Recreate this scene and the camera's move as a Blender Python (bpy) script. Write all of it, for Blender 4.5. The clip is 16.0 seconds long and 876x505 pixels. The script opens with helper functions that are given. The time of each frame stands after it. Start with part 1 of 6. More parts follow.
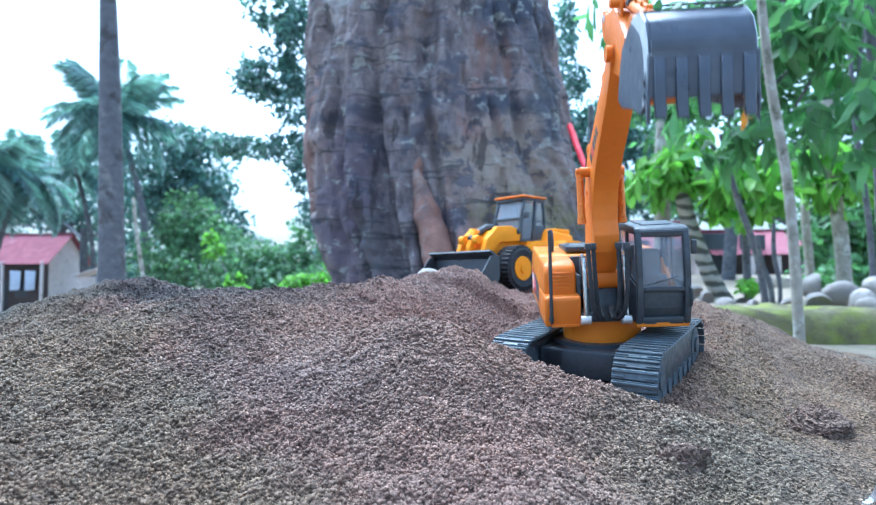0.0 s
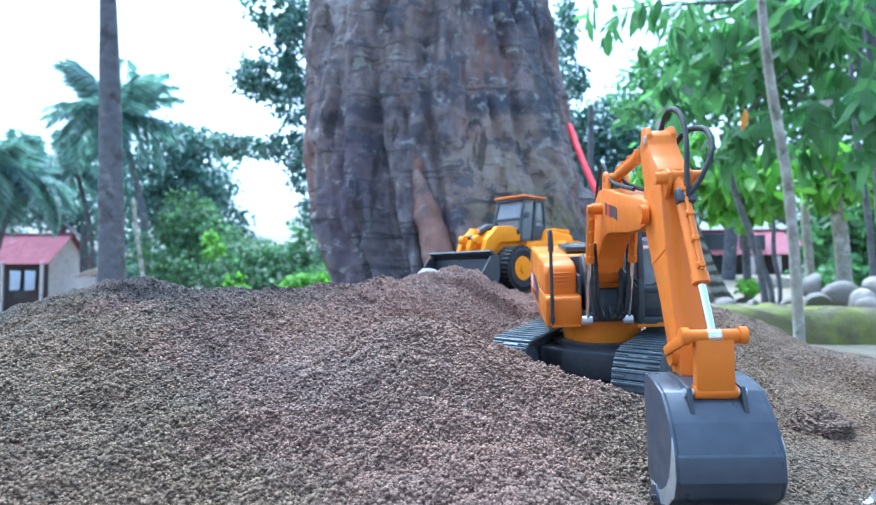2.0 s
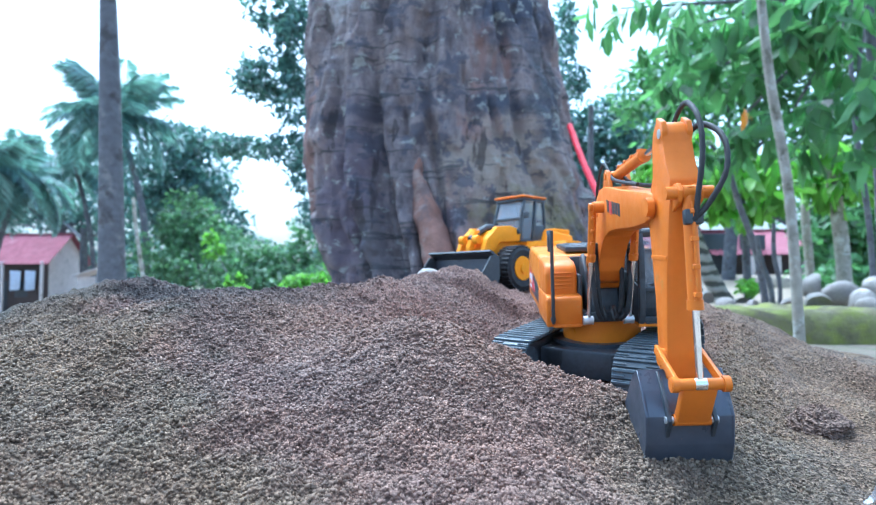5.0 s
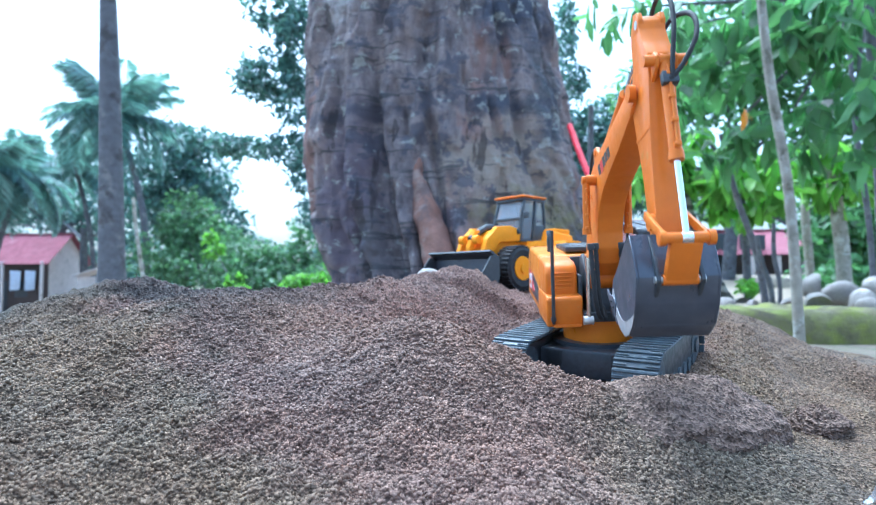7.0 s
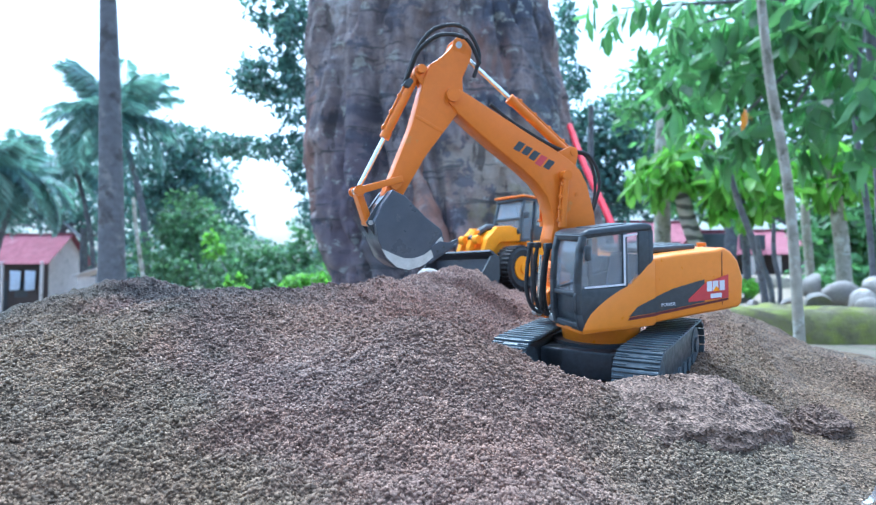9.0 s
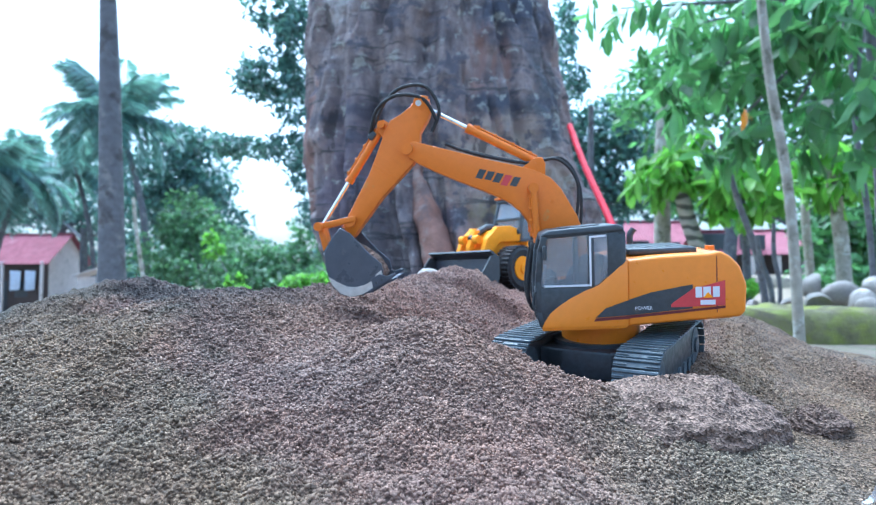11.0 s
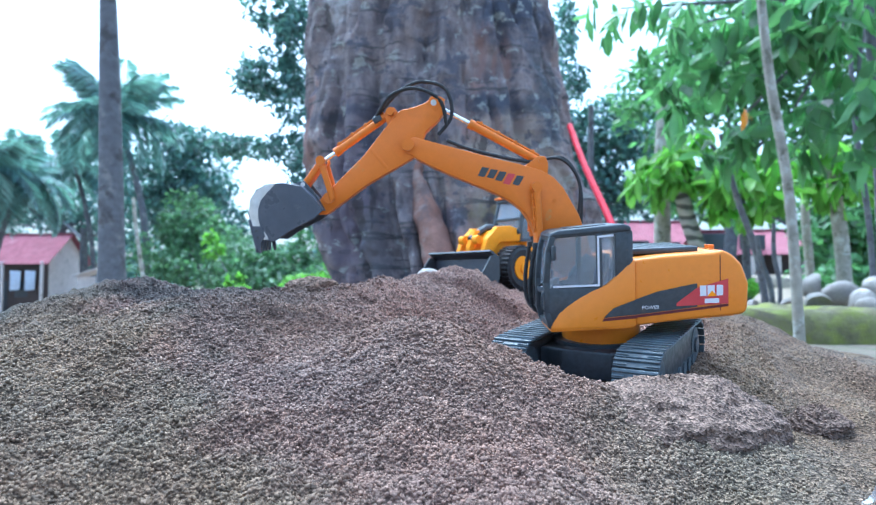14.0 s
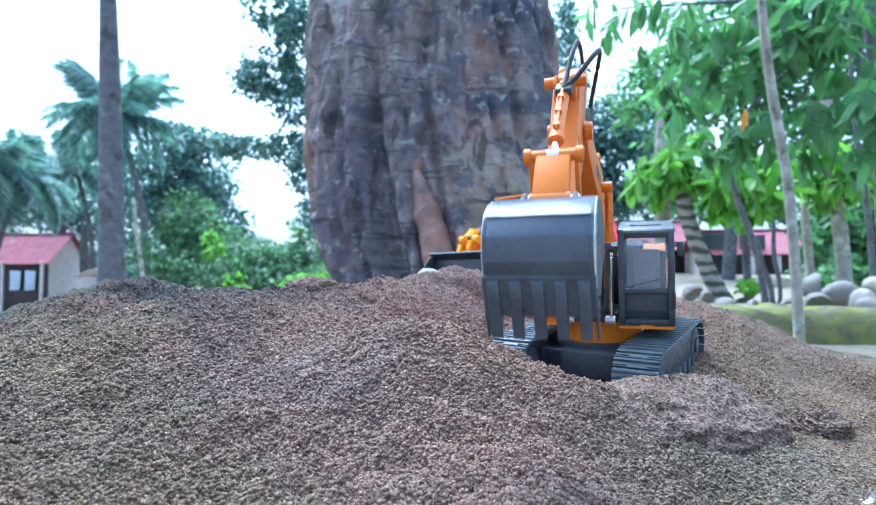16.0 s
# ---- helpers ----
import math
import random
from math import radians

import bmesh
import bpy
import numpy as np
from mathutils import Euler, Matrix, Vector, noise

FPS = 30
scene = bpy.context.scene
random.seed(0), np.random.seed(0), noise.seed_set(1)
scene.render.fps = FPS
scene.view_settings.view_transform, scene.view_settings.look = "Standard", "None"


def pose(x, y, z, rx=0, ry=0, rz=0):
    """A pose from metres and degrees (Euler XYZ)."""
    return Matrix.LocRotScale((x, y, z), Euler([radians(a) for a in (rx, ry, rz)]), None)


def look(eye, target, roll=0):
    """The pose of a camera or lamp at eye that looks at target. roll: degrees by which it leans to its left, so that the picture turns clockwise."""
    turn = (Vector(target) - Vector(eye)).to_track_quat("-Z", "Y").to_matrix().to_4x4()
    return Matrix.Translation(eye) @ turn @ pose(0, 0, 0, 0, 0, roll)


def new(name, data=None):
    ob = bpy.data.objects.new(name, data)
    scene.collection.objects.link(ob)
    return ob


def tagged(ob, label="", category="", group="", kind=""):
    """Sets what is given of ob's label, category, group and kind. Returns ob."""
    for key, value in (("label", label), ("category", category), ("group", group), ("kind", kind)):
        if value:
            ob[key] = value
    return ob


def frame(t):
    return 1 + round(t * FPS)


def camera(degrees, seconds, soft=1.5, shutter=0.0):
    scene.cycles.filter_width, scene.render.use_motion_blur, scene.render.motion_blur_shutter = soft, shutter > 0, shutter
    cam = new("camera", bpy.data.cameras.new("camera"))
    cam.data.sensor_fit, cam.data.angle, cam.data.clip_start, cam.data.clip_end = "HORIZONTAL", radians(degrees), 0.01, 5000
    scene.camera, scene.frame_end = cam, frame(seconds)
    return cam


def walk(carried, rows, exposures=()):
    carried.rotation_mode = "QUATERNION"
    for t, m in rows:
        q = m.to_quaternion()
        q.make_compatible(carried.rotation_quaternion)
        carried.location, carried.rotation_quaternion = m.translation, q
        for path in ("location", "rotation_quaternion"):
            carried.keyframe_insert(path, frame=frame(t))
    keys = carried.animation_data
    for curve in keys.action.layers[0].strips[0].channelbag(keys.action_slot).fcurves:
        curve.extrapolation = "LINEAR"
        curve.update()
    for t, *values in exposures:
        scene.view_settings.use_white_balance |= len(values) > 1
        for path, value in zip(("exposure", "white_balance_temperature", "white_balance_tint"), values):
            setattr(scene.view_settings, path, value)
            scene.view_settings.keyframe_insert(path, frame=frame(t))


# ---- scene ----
cam = camera(72.98, 16.0, soft=1.1, shutter=0.4)
cam.data.dof.use_dof = True
cam.data.dof.focus_distance = 0.56
cam.data.dof.aperture_fstop = 8.0
EYE = pose(0, 0, 0.45, 92.593, 0, 0)
walk(cam, [(0.0, EYE), (16.0, EYE)], exposures=[(0.0, 1.77, 4620, -3), (16.0, 1.77, 4620, -3)])

# ---- light: bright overcast afternoon ----
world = bpy.data.worlds.new("overcast_sky")
scene.world = world
world.use_nodes = True
wn, wl = world.node_tree.nodes, world.node_tree.links
sky = wn.new("ShaderNodeTexSky")
sky.sky_type, sky.sun_disc = "NISHITA", False
sky.sun_elevation, sky.sun_rotation = radians(66), radians(-25)
sky.air_density, sky.dust_density, sky.ozone_density = 1.0, 6.0, 1.5
haze = wn.new("ShaderNodeHueSaturation")
haze.inputs["Saturation"].default_value = 0.6
wl.new(sky.outputs[0], haze.inputs["Color"])
wl.new(haze.outputs[0], wn["Background"].inputs["Color"])
wn["Background"].inputs["Strength"].default_value = 0.15
sun = new("sun", bpy.data.lights.new("sun", "SUN"))
sun.data.energy, sun.data.angle, sun.data.color = 0.8, radians(40), (1.0, 0.96, 0.9)
sun.matrix_world = look((-2.3, 6.0, 12.0), (0, 1, 0))


# ---- materials ----
def material(name, color, rough=0.6, metal=0.0, var=0.25, scale=40.0, bump=0.1, bump_scale=None, spots=None, spot_scale=8.0,
             spot_amount=0.5, spot_soft=0.04, coat=0.0, island=0.0, trans=0.0, cells=None, depth=0.002, obj_random=0.0, spec=0.5, zones=()):
    """A surface with variation at two scales, optional stains, grain and relief."""
    m = bpy.data.materials.new(name)
    m.use_nodes = True
    n, l = m.node_tree.nodes, m.node_tree.links
    b = n["Principled BSDF"]
    tc = n.new("ShaderNodeTexCoord")

    def tex(s, detail=5.0, rgh=0.6):
        t = n.new("ShaderNodeTexNoise")
        t.inputs["Scale"].default_value, t.inputs["Detail"].default_value, t.inputs["Roughness"].default_value = s, detail, rgh
        l.new(tc.outputs["Object"], t.inputs["Vector"])
        return t.outputs["Fac"]

    def ramp(fac, lo, hi, a, c):
        r = n.new("ShaderNodeMapRange")
        r.inputs[1].default_value, r.inputs[2].default_value, r.inputs[3].default_value, r.inputs[4].default_value = lo, hi, a, c
        l.new(fac, r.inputs[0])
        return r.outputs[0]

    def mix(fac, a, c, mode="MIX"):
        x = n.new("ShaderNodeMix")
        x.data_type, x.blend_type = "RGBA", mode
        for v, i in ((fac, 0), (a, 6), (c, 7)):
            if isinstance(v, (int, float)):
                x.inputs[i].default_value = v
            elif isinstance(v, tuple):
                x.inputs[i].default_value = (*v, 1)
            else:
                l.new(v, x.inputs[i])
        return x.outputs[2]

    dark = tuple(c * (1 - var) for c in color)
    light = tuple(min(1, c * (1 + var)) for c in color)
    col = mix(ramp(tex(scale), 0.3, 0.7, 0, 1), dark, light)
    col = mix(ramp(tex(scale * 0.13, 3), 0.35, 0.65, 0.0, 0.5), col, tuple(c * (1 - 0.6 * var) for c in color))
    for i, s in enumerate(spots or ()):
        f = ramp(tex(spot_scale * (1 + 0.37 * i), 6, 0.65), 0.66 - 0.2 * spot_amount - spot_soft, 0.66 - 0.2 * spot_amount + spot_soft, 0, 0.85)
        col = mix(f, col, s)
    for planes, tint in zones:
        # sand of another tint: inside all the given half planes, with a wavering border
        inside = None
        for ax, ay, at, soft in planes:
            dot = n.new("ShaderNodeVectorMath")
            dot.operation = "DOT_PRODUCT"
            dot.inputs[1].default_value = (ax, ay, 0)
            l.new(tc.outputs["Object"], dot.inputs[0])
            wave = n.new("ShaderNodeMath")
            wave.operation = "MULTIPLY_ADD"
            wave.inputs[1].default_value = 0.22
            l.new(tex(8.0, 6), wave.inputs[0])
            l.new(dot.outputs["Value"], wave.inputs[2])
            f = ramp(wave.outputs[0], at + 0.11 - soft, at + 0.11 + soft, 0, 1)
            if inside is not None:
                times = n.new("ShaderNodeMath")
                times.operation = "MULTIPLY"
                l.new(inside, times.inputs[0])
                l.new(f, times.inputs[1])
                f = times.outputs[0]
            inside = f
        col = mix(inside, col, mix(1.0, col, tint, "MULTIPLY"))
    if cells:
        v = n.new("ShaderNodeTexVoronoi")
        v.inputs["Scale"].default_value = cells
        l.new(tc.outputs["Object"], v.inputs["Vector"])
        bw = n.new("ShaderNodeRGBToBW")
        l.new(v.outputs["Color"], bw.inputs[0])
        col = mix(1.0, col, ramp(bw.outputs[0], 0.2, 0.8, 0.45, 1.5), "MULTIPLY")
    if island or obj_random:
        if island:
            g = n.new("ShaderNodeNewGeometry").outputs["Random Per Island"]
        else:
            g = n.new("ShaderNodeObjectInfo").outputs["Random"]
        k = island or obj_random
        col = mix(1.0, col, ramp(g, 0, 1, 1 - k, 1 + k), "MULTIPLY")
    l.new(col, b.inputs["Base Color"])
    l.new(ramp(tex(scale * 0.7), 0.3, 0.7, max(0.02, rough - 0.12), min(1, rough + 0.12)), b.inputs["Roughness"])
    b.inputs["Metallic"].default_value, b.inputs["Coat Weight"].default_value = metal, coat
    b.inputs["Specular IOR Level"].default_value = spec
    if bump:
        bp = n.new("ShaderNodeBump")
        bp.inputs["Strength"].default_value, bp.inputs["Distance"].default_value = min(1, bump), depth
        l.new(v.outputs["Distance"] if cells else tex(bump_scale or scale * 2, 8), bp.inputs["Height"])
        l.new(bp.outputs[0], b.inputs["Normal"])
    if trans:
        t = n.new("ShaderNodeBsdfTranslucent")
        l.new(mix(1.0, col, (1.15, 1.35, 0.8), "MULTIPLY"), t.inputs["Color"])
        x = n.new("ShaderNodeMixShader")
        x.inputs[0].default_value = trans
        l.new(b.outputs[0], x.inputs[1])
        l.new(t.outputs[0], x.inputs[2])
        l.new(x.outputs[0], n["Material Output"].inputs["Surface"])
    return m


def glass(name, tint, rough=0.03):
    m = bpy.data.materials.new(name)
    m.use_nodes = True
    n, l = m.node_tree.nodes, m.node_tree.links
    b = n["Principled BSDF"]
    b.inputs["Base Color"].default_value = (*tint, 1)
    b.inputs["Roughness"].default_value = rough
    b.inputs["IOR"].default_value = 1.45
    b.inputs["Transmission Weight"].default_value = 1.0
    # a thin pale diffuse layer standing in for bright reflections, thicker in patches
    glare = n.new("ShaderNodeBsdfDiffuse")
    glare.inputs["Color"].default_value = (0.55, 0.58, 0.64, 1)
    cloud = n.new("ShaderNodeTexNoise")
    cloud.inputs["Scale"].default_value = 45
    amount = n.new("ShaderNodeMapRange")
    amount.inputs[3].default_value, amount.inputs[4].default_value = 0.10, 0.30
    x = n.new("ShaderNodeMixShader")
    l.new(cloud.outputs["Fac"], amount.inputs[0])
    l.new(amount.outputs[0], x.inputs[0])
    l.new(b.outputs[0], x.inputs[1])
    l.new(glare.outputs[0], x.inputs[2])
    l.new(x.outputs[0], n["Material Output"].inputs["Surface"])
    return m


# tints over the sand, each inside some half planes (normal, offset, softness): pale ochre on one flank,
# darker and bluer along the crest, slightly darker over the left half, fine grey-tan beside the machine
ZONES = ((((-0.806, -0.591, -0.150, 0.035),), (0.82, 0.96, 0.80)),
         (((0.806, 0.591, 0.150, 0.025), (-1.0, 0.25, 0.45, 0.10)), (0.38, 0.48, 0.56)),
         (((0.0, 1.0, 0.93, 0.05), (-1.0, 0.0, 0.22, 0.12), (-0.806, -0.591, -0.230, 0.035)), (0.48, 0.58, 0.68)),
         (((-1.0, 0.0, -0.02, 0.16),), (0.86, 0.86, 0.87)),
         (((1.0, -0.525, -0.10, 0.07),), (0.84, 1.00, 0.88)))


def bark_material():
    """Old bark: brown plates with slate-dark stains, pale lichen, rusty streaks, olive algae and cross cracks."""
    m = bpy.data.materials.new("mottled_old_bark")
    m.use_nodes = True
    n, l = m.node_tree.nodes, m.node_tree.links
    b = n["Principled BSDF"]
    tc = n.new("ShaderNodeTexCoord")

    def tex(scale, stretch=(1, 1, 1), detail=6.0, rgh=0.62, shift=0.0):
        mp = n.new("ShaderNodeMapping")
        mp.inputs["Scale"].default_value = stretch
        mp.inputs["Location"].default_value = (shift, shift * 0.7, shift * 1.3)
        l.new(tc.outputs["Object"], mp.inputs["Vector"])
        t = n.new("ShaderNodeTexNoise")
        t.inputs["Scale"].default_value, t.inputs["Detail"].default_value, t.inputs["Roughness"].default_value = scale, detail, rgh
        l.new(mp.outputs[0], t.inputs["Vector"])
        return t.outputs["Fac"]

    def ramp(fac, lo, hi, a=0.0, c=1.0):
        r = n.new("ShaderNodeMapRange")
        r.inputs[1].default_value, r.inputs[2].default_value, r.inputs[3].default_value, r.inputs[4].default_value = lo, hi, a, c
        l.new(fac, r.inputs[0])
        return r.outputs[0]

    def times(a, c):
        x = n.new("ShaderNodeMath")
        x.operation = "MULTIPLY"
        l.new(a, x.inputs[0])
        l.new(c, x.inputs[1])
        return x.outputs[0]

    def mix(fac, a, c):
        x = n.new("ShaderNodeMix")
        x.data_type = "RGBA"
        l.new(fac, x.inputs[0])
        for v, i in ((a, 6), (c, 7)):
            if isinstance(v, tuple):
                x.inputs[i].default_value = (*v, 1)
            else:
                l.new(v, x.inputs[i])
        return x.outputs[2]

    def patch(cx, cz, rx, rz, soft=0.5):
        """A stain round one place on the near face, with a ragged border."""
        sep = n.new("ShaderNodeSeparateXYZ")
        l.new(tc.outputs["Object"], sep.inputs[0])
        dist = None
        for k, c, r in ((0, cx, rx), (2, cz, rz)):
            d = n.new("ShaderNodeMath")
            d.operation = "MULTIPLY_ADD"
            d.inputs[1].default_value, d.inputs[2].default_value = 1 / r, -c / r
            l.new(sep.outputs[k], d.inputs[0])
            q = times(d.outputs[0], d.outputs[0])
            if dist is not None:
                add = n.new("ShaderNodeMath")
                l.new(dist, add.inputs[0])
                l.new(q, add.inputs[1])
                q = add.outputs[0]
            dist = q
        rag = n.new("ShaderNodeMath")
        rag.operation = "MULTIPLY_ADD"
        rag.inputs[1].default_value = 3.4
        l.new(tex(7.0, (1, 1, 1.6), 7, 0.7, cx * 9 + cz), rag.inputs[0])
        l.new(dist, rag.inputs[2])
        return ramp(rag.outputs[0], 2.3 - soft, 2.3 + soft, 1.0, 0.0)

    col = mix(ramp(tex(11.0, (1, 1, 0.6), 8, 0.72), 0.38, 0.62), (0.135, 0.115, 0.122), (0.320, 0.270, 0.265))
    col = mix(ramp(tex(2.4, (1, 1, 0.6), 4, 0.5, 3.0), 0.50, 0.58, 0, 0.6), col, (0.315, 0.245, 0.235))
    col = mix(ramp(tex(2.0, (1.6, 1.6, 0.35), 5, 0.6, 7.0), 0.55, 0.60, 0, 0.6), col, (0.30, 0.175, 0.145))
    for p, tint in ((patch(0.33, 0.95, 0.34, 0.30), (0.360, 0.305, 0.255)), (patch(0.42, 0.66, 0.30, 0.22), (0.225, 0.200, 0.110)), (patch(-0.42, 0.80, 0.20, 0.55), (0.160, 0.130, 0.155)),
                    (patch(-0.40, 1.22, 0.34, 0.05), (0.105, 0.098, 0.120)), (patch(0.38, 1.72, 0.24, 0.25), (0.085, 0.092, 0.125)), (patch(0.26, 1.24, 0.20, 0.07), (0.090, 0.094, 0.120)),
                    (patch(0.52, 1.30, 0.12, 0.30), (0.120, 0.125, 0.140)), (patch(-0.30, 0.55, 0.08, 0.30), (0.150, 0.130, 0.135)), (patch(-0.48, 1.85, 0.10, 0.16), (0.50, 0.50, 0.52))):
        col = mix(p, col, tint)
    col = mix(ramp(tex(5.5, (1, 1, 1.5), 7, 0.68, 11.0), 0.555, 0.585, 0, 0.72), col, (0.088, 0.090, 0.118))
    col = mix(ramp(tex(8.5, (1, 1, 1.7), 7, 0.7, 17.0), 0.585, 0.615, 0, 0.62), col, (0.46, 0.475, 0.435))
    col = mix(ramp(tex(3.2, (0.5, 0.5, 9.0), 6, 0.6, 23.0), 0.595, 0.615, 0, 0.75), col, (0.075, 0.075, 0.078))
    col = mix(ramp(tex(4.0, (2.2, 2.2, 0.5), 6, 0.6, 29.0), 0.60, 0.62, 0, 0.7), col, (0.060, 0.052, 0.052))
    l.new(col, b.inputs["Base Color"])
    b.inputs["Roughness"].default_value = 0.92
    b.inputs["Specular IOR Level"].default_value = 0.25
    bp = n.new("ShaderNodeBump")
    bp.inputs["Strength"].default_value, bp.inputs["Distance"].default_value = 0.9, 0.03
    l.new(tex(14.0, (1, 1, 0.9), 8, 0.66), bp.inputs["Height"])
    bq = n.new("ShaderNodeBump")
    bq.inputs["Strength"].default_value, bq.inputs["Distance"].default_value = 0.7, 0.02
    l.new(tex(3.2, (0.5, 0.5, 9.0), 6, 0.6, 23.0), bq.inputs["Height"])
    l.new(bp.outputs[0], bq.inputs["Normal"])
    l.new(bq.outputs[0], b.inputs["Normal"])
    return m


def ring_material(name, dark, pale, rings):
    """Palm bark with uneven leaf-scar rings."""
    m = bpy.data.materials.new(name)
    m.use_nodes = True
    n, l = m.node_tree.nodes, m.node_tree.links
    b = n["Principled BSDF"]
    tc, wv, ns, rp, x, bp = (n.new("ShaderNode" + k) for k in ("TexCoord", "TexWave", "TexNoise", "MapRange", "Mix", "Bump"))
    wv.bands_direction = "Z"
    wv.inputs["Scale"].default_value, wv.inputs["Distortion"].default_value, wv.inputs["Detail"].default_value, wv.inputs["Detail Scale"].default_value = rings, 5.0, 4.0, 1.2
    ns.inputs["Scale"].default_value, ns.inputs["Detail"].default_value = 6.0, 6.0
    l.new(tc.outputs["Object"], wv.inputs["Vector"])
    l.new(tc.outputs["Object"], ns.inputs["Vector"])
    add = n.new("ShaderNodeMath")
    l.new(wv.outputs["Fac"], add.inputs[0])
    l.new(ns.outputs["Fac"], add.inputs[1])
    rp.inputs[1].default_value, rp.inputs[2].default_value = 0.75, 1.15
    l.new(add.outputs[0], rp.inputs[0])
    x.data_type = "RGBA"
    x.inputs[6].default_value, x.inputs[7].default_value = (*dark, 1), (*pale, 1)
    l.new(rp.outputs[0], x.inputs[0])
    l.new(x.outputs[2], b.inputs["Base Color"])
    b.inputs["Roughness"].default_value = 0.92
    bp.inputs["Strength"].default_value, bp.inputs["Distance"].default_value = 0.8, 0.015
    l.new(add.outputs[0], bp.inputs["Height"])
    l.new(bp.outputs[0], b.inputs["Normal"])
    return m


